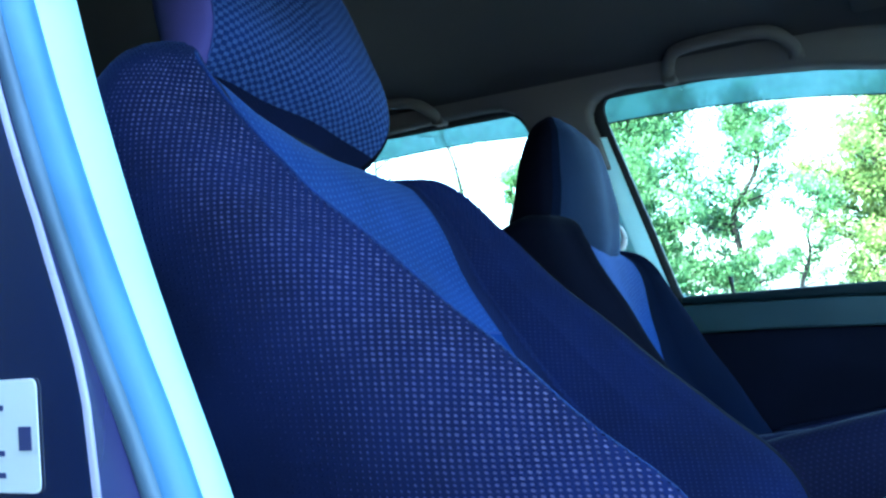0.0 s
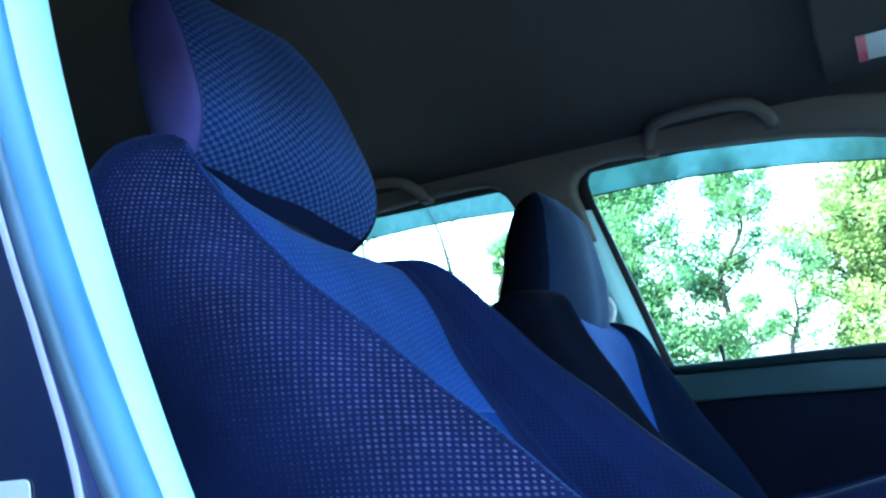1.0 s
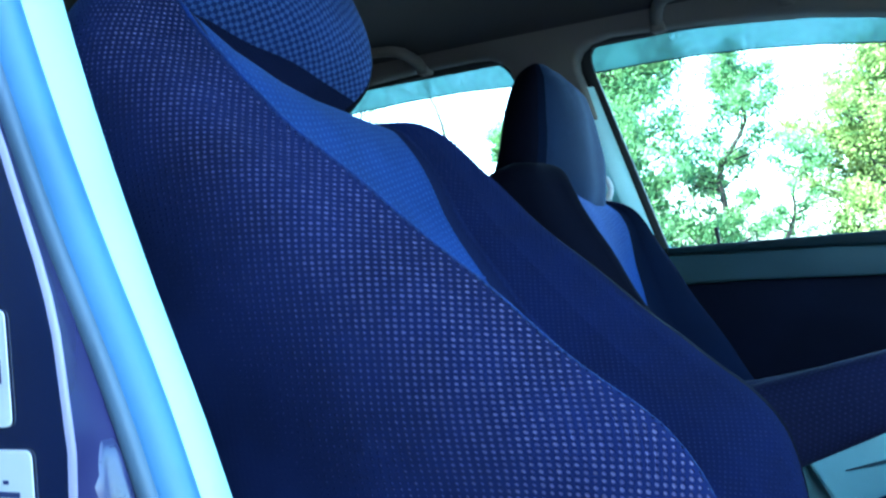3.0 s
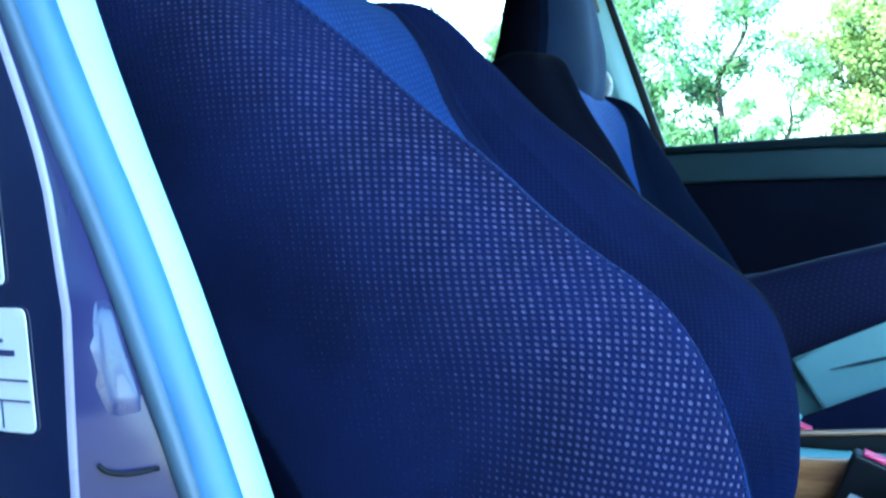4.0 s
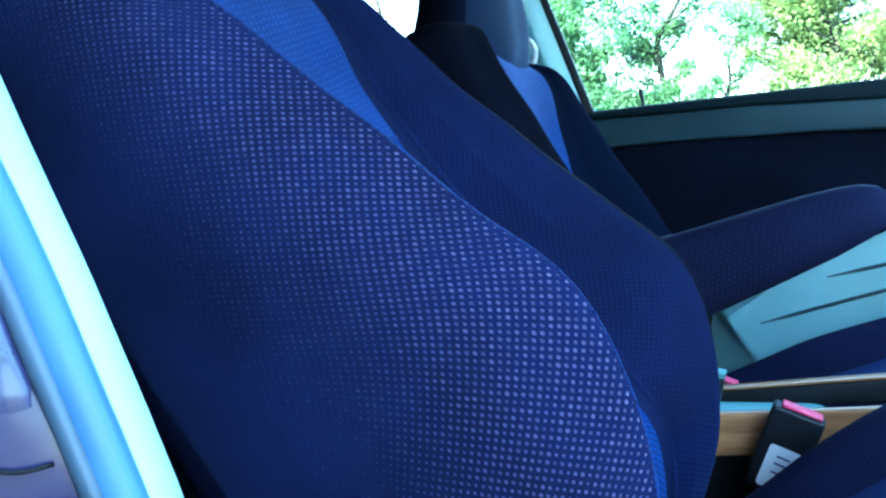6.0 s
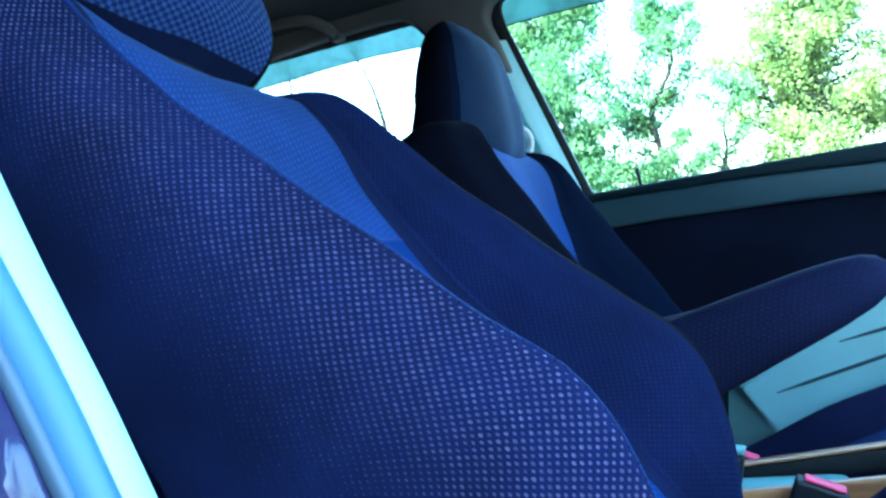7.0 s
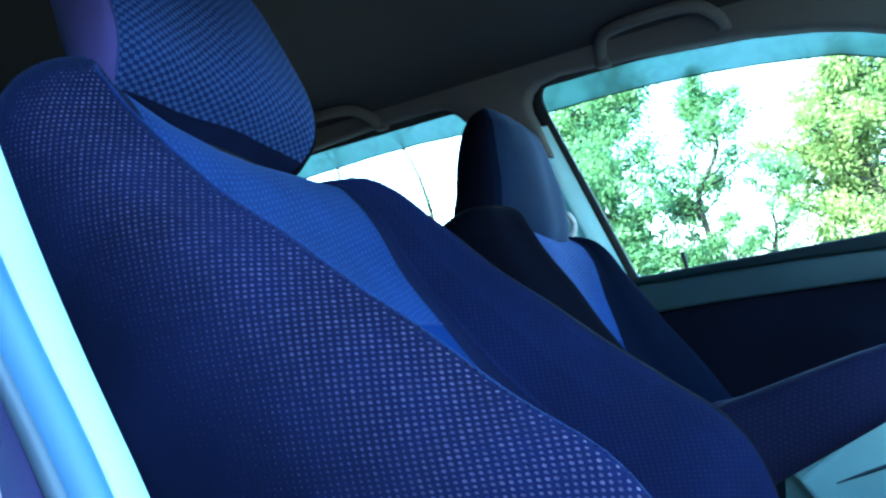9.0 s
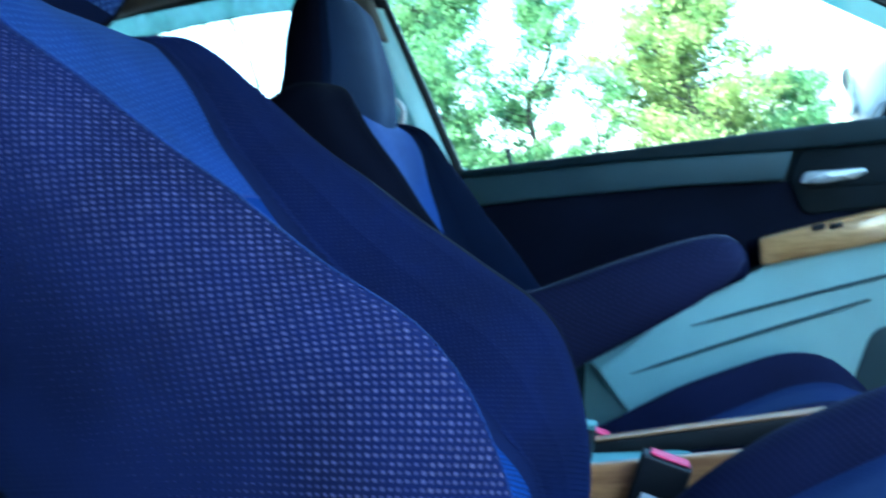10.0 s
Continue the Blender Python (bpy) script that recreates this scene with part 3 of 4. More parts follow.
def build_near_pillar():
    root = thing("pillar_near", "painted door jamb pillar with pale trim, weatherstrip and label stickers", "pillar", kind="structure", at=(0.0, -0.72, 0.3))
    edge_z = [0.30, 0.70, 0.80, 0.87, 0.93, 0.96, 0.99, 1.03, 1.1, 1.3, 1.45]
    edge_x = [0.010, 0.016, 0.021, 0.026, 0.021, 0.015, 0.004, -0.012, -0.045, -0.140, -0.210]
    inner, pale, seal, lip, jamb, edge, outer = [], [], [], [], [], [], []
    for z in np.linspace(0.30, 1.42, 56):
        h = z - 0.95
        x = float(np.interp(z, [0.30, 0.60, 0.747, 0.785, 0.878, 0.95], [0.150, 0.104, 0.069, 0.058, 0.029, 0.003])) if h < 0 else 0.003 - 0.346 * h - 0.215 * h * h
        y = -0.672 - 0.033 * h + 0.511 * max(h, 0) ** 2
        e = float(np.interp(z, edge_z, edge_x))
        inner.append([(x - 0.14, y + 0.010, z), (x - 0.05, y + 0.012, z), (x - 0.012, y + 0.008, z), (x - 0.003, y + 0.003, z), (x, y + 0.0005, z)])
        w = 0.0262 + 0.05 * max(0.0, h + 0.03)
        k = y - w + 0.0255
        pale.append([(x, y, z), (x + 0.002, y - 0.002, z), (x + 0.003, y - 0.47 * w, z), (x + 0.002, y - w + 0.0035, z), (x - 0.001, y - w + 0.0005, z), (x - 0.007, y - w, z)])
        seal.append([(x - 0.007, k - 0.0255, z), (x - 0.001, k - 0.0265, z), (x + 0.003, k - 0.026, z), (x + 0.007, k - 0.031, z), (x + 0.008, k - 0.037, z), (x + 0.005, k - 0.042, z), (x - 0.001, k - 0.049, z), (x - 0.004, k - 0.050, z)])
        lip.append([(x - 0.004, k - 0.049, z), (x - 0.002, k - 0.052, z), (x - 0.005, k - 0.056, z), (x - 0.010, k - 0.058, z), (x - 0.014, k - 0.056, z)])
        ye = -0.763 + 0.45 * max(h, 0) ** 2
        a0, b0 = x - 0.012, k - 0.054
        ye = min(ye, b0 - 0.012)
        jamb.append([(a0, b0, z), (0.6 * a0 + 0.4 * e - 0.003, 0.6 * b0 + 0.4 * ye, z), (e - 0.0015, ye + 0.0035, z)])
        edge.append([(e - 0.0015, ye + 0.0035, z), (e, ye + 0.002, z), (e - 0.0005, ye + 0.0005, z), (e - 0.003, ye - 0.001, z)])
        outer.append([(e - 0.003, ye - 0.001, z), (e - 0.02, ye - 0.003, z), (e - 0.16, ye - 0.003, z), (e - 0.30, ye - 0.003, z), (e - 0.30, ye + 0.08, z)])
    part("inner_trim", grid_mesh(inner), M_STRIP, root, "slate grey inner trim")
    part("pale_trim", grid_mesh(pale), M_TRIM, root, "pale trim along the opening")
    part("weatherstrip", grid_mesh(seal), M_SEAL, root, "blue-grey rubber weatherstrip")
    part("seal_lip", grid_mesh(lip), M_LIP, root, "darker seal lip")
    part("jamb", grid_mesh(jamb), M_PAINT_IN, root, "glossy violet painted jamb")
    part("paint_edge", grid_mesh(edge), M_EDGE, root, "paint edge with a painted pale highlight")
    part("outer_face", grid_mesh(outer), M_PAINT, root, "dark blue painted face")
    # a low embossed plate on the jamb, with rounded corners
    sheet = np.array(jamb)
    level = sheet[:, 0, 2]
    plate = []
    for z in np.linspace(0.809, 0.874, 17):
        row = np.array([[np.interp(z, level, sheet[:, k, a]) for a in range(3)] for k in range(3)])
        edge_in = abs(z - 0.8415) / 0.0325
        squeeze = 0.10 * max(0.0, edge_in - 0.6) / 0.4
        line = []
        for g in np.linspace(0, 1, 13):
            f = 0.04 + squeeze + (0.64 - 2 * squeeze - 0.25 * max(0.0, (z - 0.850) / 0.024)) * g
            q = row[0] + (row[1] - row[0]) * f / 0.4 if f < 0.4 else row[1] + (row[2] - row[1]) * (f - 0.4) / 0.6
            rise = 0.0024 * min(1.0, 5 * g, 5 * (1 - g), 4 * (1 - edge_in)) - 0.0004
            line.append((q[0] + rise, q[1], q[2]))
        plate.append(line)
    part("embossed_plate", grid_mesh(plate), M_PLATE, root, "pale violet embossed plate")
    striker = smooth_line([(0.026, -0.7525, 0.788), (0.029, -0.750, 0.784), (0.036, -0.743, 0.781), (0.046, -0.730, 0.781)], 4)
    part("striker_slot", tube(striker, 0.0013, 8), M_RUBBER, root, "black striker slot edge")

    def sticker(x1, z0, z1, x0, cells, label):
        y = -0.7670
        body = part("sticker", slab(rounded([(x0, z0), (x1, z0), (x1, z1), (x0, z1)], 0.005), lambda a, c: Vector((a, y, c)), (0, -0.0008, 0)), M_WHITE, root, label, smooth=False)
        for a0, a1, c0, c1 in cells:
            part("printed_bar", slab([(a0, c0), (a1, c0), (a1, c1), (a0, c1)], lambda a, c: Vector((a, y - 0.0009, c)), (0, -0.0004, 0)), M_INK, body, smooth=False)

    sticker(-0.013, 0.885, 0.947, -0.10, [(-0.028, -0.018, 0.908, 0.921), (-0.09, -0.04, 0.930, 0.933), (-0.09, -0.04, 0.905, 0.908), (-0.09, -0.04, 0.893, 0.896)], "white label sticker with dark bars")
    sticker(0.0, 0.807, 0.873, -0.10, [(-0.098, -0.002, 0.8345, 0.8355), (-0.098, -0.002, 0.8235, 0.8245), (-0.024, -0.0232, 0.809, 0.8235), (-0.09, -0.04, 0.858, 0.860), (-0.03, -0.010, 0.848, 0.851), (-0.022, -0.018, 0.855, 0.857)], "white label sticker with a ruled table")
    part("belt_anchor", slab(rounded([(-0.112, 1.070), (-0.078, 1.068), (-0.078, 1.102), (-0.088, 1.116), (-0.112, 1.118)], [0.006, 0.008, 0.010, 0.012, 0.006]), lambda a, c: Vector((a, -0.662, c)), (0, 0.024, 0), 0.007, 3), M_BELT, root, "dark teal belt anchor")
    return root


build_shell()
shield_front = [(-0.110, 1.312), (-0.02, 1.313), (0.09, 1.311), (0.183, 1.306), (0.30, 1.294), (0.432, 1.275), (0.62, 1.205), (0.80, 1.09), (0.82, 1.12), (0.64, 1.245), (0.437, 1.318), (0.287, 1.346), (0.089, 1.363), (-0.02, 1.366), (-0.112, 1.364)]
build_window("window_1", OPENING_FRONT, shield_front, 0.023, "passenger window with a smoked weather shield along its top")
shield_rear = [(-0.255, 1.312), (-0.40, 1.320), (-0.52, 1.320), (-0.72, 1.314), (-0.95, 1.265), (-1.0, 1.30), (-0.9, 1.33), (-0.72, 1.361), (-0.51, 1.370), (-0.25, 1.368)]
build_window("window_2", OPENING_REAR, shield_rear, 0.0, "rear side window with a smoked weather shield along its top")
build_windscreen()
build_far_pillar()
build_far_door()
build_door_mirror()
build_near_pillar()


def build_grab_handle():
    root = thing("grab_handle", "folded grey grab handle on the roof rail", "handle", "grab handles", at=(0.16, 0.55, 1.36))
    line = smooth_line([(0.045, 0.572, 1.360), (0.050, 0.548, 1.376), (0.075, 0.522, 1.393), (0.16, 0.512, 1.396), (0.228, 0.520, 1.391), (0.258, 0.546, 1.372), (0.265, 0.572, 1.355)], 4)
    part("grip", tube(line, 0.0115, 12), M_RAIL, root, "grey plastic grip")
    for x in (0.045, 0.265):
        part("mount", block(x - 0.014, x + 0.014, 0.560, 0.592, 1.345, 1.372, 0.006), M_RAIL, root)
    return root


def build_sun_visor():
    root = thing("sun_visor", "folded grey sun visor with a warning sticker", "visor", at=(0.48, 0.4, 1.42))
    body = part("visor_board", slab(rounded([(0.372, 0.12), (0.62, 0.12), (0.66, 0.65), (0.354, 0.665)], 0.04), lambda x, y: Vector((x, y, 1.392 + 0.02 * (1 - (y / 0.62) ** 2))), (0, 0, 0.018), 0.006, 3), M_LINER, root)
    part("warning_sticker", slab([(0.418, 0.33), (0.53, 0.33), (0.53, 0.45), (0.418, 0.45)], lambda x, y: Vector((x, y, 1.3885 + 0.02 * (1 - (y / 0.62) ** 2))), (0, 0, -0.0008)), M_WHITE, body, "white and red warning sticker", smooth=False)
    part("red_band", slab([(0.418, 0.33), (0.432, 0.33), (0.432, 0.45), (0.418, 0.45)], lambda x, y: Vector((x, y, 1.3873 + 0.02 * (1 - (y / 0.62) ** 2))), (0, 0, -0.0008)), M_RED, body, smooth=False)
    return root


copy_thing(build_grab_handle(), pose(-0.54, 0.55, 1.364))
build_sun_visor()


# ---- seats ----
LEAN = radians(25)


def table(us, knots, rounds=3):
    k = np.array(knots, float)
    v = np.interp(us, k[:, 0], k[:, 1])
    for _ in range(rounds):
        v[1:-1] = 0.25 * v[:-2] + 0.5 * v[1:-1] + 0.25 * v[2:]
    return v


def mesh_cover(name, rows, parent, label, px=0.0034, py=0.0067, turn=-12.0, depth=0.0013, flip=False, cols=(0.0, 1.0), hole=1.0, fade=0.0, thread=None):
    """A net of raised navy cloth over a sheet of points, with a pale tuft at the bottom of each hole."""
    pts = np.array(rows, float)
    nr, nc = pts.shape[:2]
    across = np.concatenate([np.zeros((nr, 1)), np.cumsum(np.linalg.norm(np.diff(pts, axis=1), axis=2), 1)], 1)
    ref = nc // 2
    across = across - across[:, ref][:, None]
    along = np.concatenate([[0], np.cumsum(np.linalg.norm(np.diff(pts[:, ref], axis=0), axis=1))])
    da = np.gradient(pts, axis=1)
    db = np.gradient(pts, axis=0)
    nor = np.cross(da, db)
    nor /= np.maximum(np.linalg.norm(nor, axis=2), 1e-9)[:, :, None]
    if not flip:
        nor = -nor

    def lay(a, c):
        """Points and normals at distances a across and c along the sheet."""
        f = np.interp(c, along, np.arange(nr))
        i = np.minimum(f.astype(int), nr - 2)
        f = f - i
        out, out_n = np.zeros((len(a), 3)), np.zeros((len(a), 3))
        for row in np.unique(i):
            m = np.nonzero(i == row)[0]
            for r, w in ((row, 1 - f[m]), (row + 1, f[m])):
                j = np.interp(a[m], across[r], np.arange(nc))
                k = np.minimum(j.astype(int), nc - 2)
                h = (j - k)[:, None]
                out[m] += w[:, None] * (pts[r, k] * (1 - h) + pts[r, k + 1] * h)
                out_n[m] += w[:, None] * (nor[r, k] * (1 - h) + nor[r, k + 1] * h)
        return out, out_n / np.maximum(np.linalg.norm(out_n, axis=1), 1e-9)[:, None]

    reach = max(across.max(), -across.min(), along.max()) * 1.2
    na, nb = int(reach / px), int(reach / py)
    ia, ib = np.meshgrid(np.arange(-na, na + 1), np.arange(-nb, nb + 1))
    ia, ib = ia.ravel(), ib.ravel()
    ga, gb = (ia + 0.5) * px, (ib + 0.5 + 0.5 * (ia % 2)) * py
    ct, st = math.cos(radians(turn)), math.sin(radians(turn))
    ca, cb = ga * ct + gb * st, -ga * st + gb * ct
    low = np.interp(cb, along, across.min(1)) + 0.004
    high = np.interp(cb, along, across.max(1)) - 0.004
    span = high - low
    keep = (cb > 0.004) & (cb < along[-1] - 0.004) & (ca > low + cols[0] * span) & (ca < low + cols[1] * span)
    rank = ((ca - low) / span)[keep]
    ga, gb = ga[keep], gb[keep]
    n = len(ga)
    rng = np.random.default_rng(4)
    hex_a = np.array([0.0, 0.5, 0.5, 0.0, -0.5, -0.5]) * px
    hex_b = np.array([-0.5, -0.5, 0.5, 0.5, 0.5, -0.5]) * py
    hole_a = np.array([0.0, 0.33, 0.33, 0.0, -0.33, -0.33]) * px
    hole_b = np.array([-0.24, -0.12, 0.12, 0.24, 0.12, -0.12]) * py
    size = rng.uniform(0.82, 1.10, n)[:, None] * hole
    if fade:
        # tufts shrink towards the flank, standing in for the dimmer light there
        size = size * np.interp(rank, [fade[0], fade[1]], [0.35, 1.0])[:, None]
    size = size * np.interp(cb[keep] / along[-1], [0.88, 1.0], [1.0, 0.75])[:, None]
    ring_a = np.concatenate([np.tile(hex_a, (n, 1)), hole_a * size, hole_a * size * 1.1], 1) + ga[:, None]
    ring_b = np.concatenate([np.tile(hex_b, (n, 1)), hole_b * size, hole_b * size * 1.1], 1) + gb[:, None]
    fa, fb = ring_a.ravel(), ring_b.ravel()
    p, q = lay(fa * ct + fb * st, -fa * st + fb * ct)
    lift = np.tile(np.repeat([depth * 0.85, depth, 0.0002], 6), n)
    verts = p + q * lift[:, None]
    unit = [(k, (k + 1) % 6, (k + 1) % 6 + 6, k + 6) for k in range(6)] + [(k + 6, (k + 1) % 6 + 6, (k + 1) % 6 + 12, k + 12) for k in range(6)]
    if flip:
        unit = [f[::-1] for f in unit]
    quads = (np.array(unit)[None] + 18 * np.arange(n)[:, None, None]).reshape(-1, 4)
    floor = list(range(12, 18))
    floors = (np.array(floor[::-1] if flip else floor)[None] + 18 * np.arange(n)[:, None])
    mesh = bpy.data.meshes.new(name)
    mesh.from_pydata(verts.tolist(), [], quads.tolist() + floors.tolist())
    mesh.materials.append(M_BOLSTER_NET)
    mesh.materials.append(thread or M_TUFT)
    mesh.polygons.foreach_set("material_index", np.concatenate([np.zeros(len(quads), int), np.ones(n, int)]).astype(np.int32))
    mesh.update()
    ob = new(name, mesh)
    ob.parent = parent
    ob["label"] = label
    return ob


def build_seat(side, yc, pivot, recline, cushion_top, cushion_x, rest_up, rest_tilt, arm_up, shape, label):
    """A front seat. side: -1 where the outer flank faces the open door, 1 beyond the centre tunnel."""
    root = thing("front_seat", label, "seat", "front seats", at=(pivot[0] + 0.2, yc, 0.24))
    skew, drop, slide, peak, rest_wide, rest_deep, hollow, hang, bulge, arm_lift, arm_long = shape
    ang = LEAN + radians(recline)
    sa, ca = math.sin(ang), math.cos(ang)

    def at(u, v, s, lift=1.0):
        k = min(1.0, max(0.0, (u - 0.1) / 0.6))
        q = min(1.0, max(0.0, (u - 0.4) / 0.33))
        if not lift:
            k *= 1.0 - 0.65 * min(1.0, max(0.0, (u - rest_up) / 0.25))
        u = u - skew * side * s * k - drop * q
        u += lift * peak * math.exp(-(((s - 0.155) / 0.05) ** 2)) * min(1.0, max(0.0, (u - 0.60) / 0.15))
        u -= lift * hang * min(1.0, max(0.0, (0.16 - s) / 0.09)) * min(1.0, max(0.0, (u - 0.58) / 0.17))
        s = s - slide * q * q * (min(1.0, max(0.0, (0.10 - s) / 0.2)) if lift else 1.0)
        v += 0.0030 * (math.sin(11 * u + 17 * s + 2 * side) * math.sin(23 * s - 7 * u) + 0.6 * math.sin(31 * u + 9 * s) * math.sin(19 * u - 37 * s))
        return (pivot[0] - sa * u + ca * v, yc + side * s, pivot[1] + ca * u + sa * v)

    us = np.concatenate([np.linspace(-0.03, 0.68, 44), np.linspace(0.69, 0.764, 14)])
    back = table(us, [(-0.03, -0.08), (0.2, -0.096), (0.42, -0.098), (0.5, -0.098), (0.6, -0.097), (0.66, -0.094), (0.71, -0.080), (0.74, -0.055), (0.753, -0.038), (0.762, -0.015)], 2)
    # the outer bolster bulges further at the waist, the inner one is fuller at the shoulder
    crest_outer = table(us, [(-0.03, 0.073), (0, 0.102), (0.061, 0.170), (0.134, 0.219), (0.19, 0.241), (0.24, 0.251), (0.286, 0.244), (0.33, 0.219), (0.42, 0.179), (0.52, 0.133), (0.60, 0.098), (0.67, 0.073), (0.71, 0.061), (0.735, 0.051), (0.75, 0.035), (0.758, 0.014), (0.764, -0.006)], 2)
    crest_inner = table(us, [(-0.03, 0.073), (0, 0.102), (0.061, 0.163), (0.134, 0.205), (0.19, 0.222), (0.24, 0.231), (0.286, 0.222), (0.33, 0.199), (0.42, 0.166), (0.52, 0.131), (0.60, 0.106), (0.67, 0.088), (0.71, 0.079), (0.735, 0.068), (0.75, 0.050), (0.758, 0.030), (0.764, 0.010)], 2)
    mid = table(us, [(-0.03, 0.038), (0.05, 0.112), (0.12, 0.139), (0.2, 0.130), (0.3, 0.097), (0.4, 0.067), (0.49, 0.051), (0.6, 0.045), (0.67, 0.048), (0.70, 0.046), (0.73, 0.040), (0.75, 0.024), (0.762, -0.002)], 2)
    wide = table(us, [(-0.03, 0.20), (0.05, 0.222), (0.15, 0.232), (0.3, 0.238), (0.55, 0.240), (0.62, 0.240), (0.67, 0.238), (0.70, 0.231), (0.72, 0.222), (0.74, 0.206), (0.754, 0.184), (0.764, 0.150)], 2)
    flat = np.interp(us, [0.12, 0.58], [bulge, 1.0])
    crest_outer, crest_inner, mid = (crest_outer if side < 0 else crest_inner) * flat, crest_inner * flat, mid * flat
    half_outer = table(us, [(-0.03, 0.125), (0.2, 0.125), (0.45, 0.130), (0.65, 0.135), (0.74, 0.130), (0.764, 0.10)], 2)
    half_inner = table(us, [(-0.03, 0.120), (0.2, 0.117), (0.45, 0.130), (0.65, 0.126), (0.74, 0.115), (0.764, 0.083)], 2)
    rows = []
    n = 3
    for u, b, co, ci, m, w, po, pi in zip(us, back, crest_outer, crest_inner, mid, wide, half_outer, half_inner):
        r = float(np.interp(u, [0.0, 0.5, 0.62, 0.70, 0.764], [0.195, 0.200, 0.196, 0.186, 0.140]))

        def flank(c, p):
            """Half of the cross-section, from the middle of the back round the bolster to the middle of the panel."""
            low, p, d = min(m, c - 0.004), min(p, r - 0.03), c - b
            return [(0, b), (w - 0.06, b), (w - 0.014, b + 0.12 * d), (w - 0.001, b + 0.32 * d), (w, b + 0.58 * d), (w - 0.010 - 0.12 * (0.187 - min(r, 0.187)), b + 0.80 * d), (0.55 * r + 0.45 * w - 0.010, c - 0.016 * min(1, d / 0.15)), (r - 0.008, c - 0.002), (0.55 * p + 0.45 * r, low + 0.55 * (c - low)), (p, low + 0.003), (0, low)]

        outside, inside = flank(co, po), flank(ci, pi)
        if side < 0:
            # a fold in the cover behind the shoulder
            fold = 0.006 * math.exp(-(((u - 0.68) / 0.07) ** 2))
            outside[5] = (outside[5][0] - 0.8 * fold, outside[5][1] - 0.6 * fold)
        ring = outside + [(-s, v) for s, v in inside[-2:0:-1]] + [outside[0]]
        line = smooth_line(ring, n)
        rows.append([at(u, v, s) for s, v in line])
    rows = np.array(rows)
    cut = lambda a, b: rows[:, a * n : b * n + 1]  # noqa: E731
    flip = side < 0
    part("inner_flank", grid_mesh(cut(13, 19), flip=flip), M_FLANK, root, "plain flank cloth darkened for shade")
    for a, c in ((1, 9), (11, 13)):
        bolster = part("side_bolster", grid_mesh(cut(a, c), flip=flip), M_BOLSTER if side < 0 else M_SHADE, root, "navy bolster with pale tufted dots" if side < 0 else "blue-black cloth bolster darkened for shade")
        if side < 0 and a < 9:
            mesh_cover("mesh_cloth", cut(a, c), bolster, "raised navy net cloth over pale tufts", flip=flip, cols=(0.15, 0.82), fade=(0.24, 0.54))
        elif side < 0:
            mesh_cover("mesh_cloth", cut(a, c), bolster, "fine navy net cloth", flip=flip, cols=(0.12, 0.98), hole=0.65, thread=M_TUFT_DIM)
    if side < 0:
        j = 7
        part("welt", tube([tuple(p) for p in rows[6:-9, j * n]], [0.001] + [0.0021] * (rows.shape[0] - 17) + [0.001], 8), M_WELT, root, "fuzzy blue welt along the bolster edge")
    k_low, k_top = int(np.argmin(abs(us - 0.205))), int(np.argmin(abs(us - 0.522)))
    panel = part("centre_panel", grid_mesh(cut(9, 11)[k_top:], flip=flip), M_PANEL, root, "brighter blue woven centre panel")
    lumbar = part("lumbar_panel", grid_mesh(cut(9, 11)[k_low : k_top + 1], flip=flip), M_PLAINBLUE, root, "plain blue cloth over the lumbar hollow")
    part("lower_panel", grid_mesh(cut(9, 11)[: k_low + 1], flip=flip), M_LOWER, root, "blue cloth with a coarse woven grid")
    shell = np.concatenate([rows[:, 19 * n :], rows[:, 1 : n + 1]], 1)
    part("back_cover", grid_mesh(shell, flip=flip), M_BACK, root, "dark back cover")
    part("top_cover", grid_mesh([rows[-1], [tuple(p) for p in rows[-1] * 0.4 + np.array(at(0.764, -0.012, 0)) * 0.6], [at(0.765, -0.012, 0)] * rows.shape[1]], flip=flip), M_BOLSTER, root)
    # stitched seams across the panel
    for k in (k_low, k_top):
        part("seam", tube([tuple(p) for p in rows[k, 9 * n : 11 * n + 1]], 0.0016, 6), M_PIPING, lumbar)
    # headrest
    hu = np.concatenate([np.linspace(0, 0.03, 6), np.linspace(0.04, 0.21, 14), np.linspace(0.22, 0.262, 9)])
    hw = table(hu, [(0, 0.122), (0.006, 0.132), (0.02, 0.137), (0.06, 0.137), (0.12, 0.133), (0.18, 0.129), (0.22, 0.119), (0.25, 0.098), (0.262, 0.06)], 1)
    hf = table(hu, [(0, -0.030), (0.004, -0.010), (0.010, 0.010), (0.020, 0.026), (0.038, 0.039), (0.065, 0.046), (0.12, 0.048), (0.18, 0.040), (0.22, 0.026), (0.25, 0.002), (0.262, -0.018)], 1)
    hb = table(hu, [(0, -0.062), (0.01, -0.074), (0.04, -0.080), (0.1, -0.076), (0.2, -0.066), (0.24, -0.056), (0.262, -0.034)], 1)
    rest_rows = []
    soft = side > 0
    taper = 1.0 - 0.20 * np.clip((hu - 0.08) / 0.18, 0, 1) ** 1.5 if soft else 1.0
    deep = 1.0 + 0.38 * np.clip((0.13 - hu) / 0.13, 0, 1) if soft else 1.0
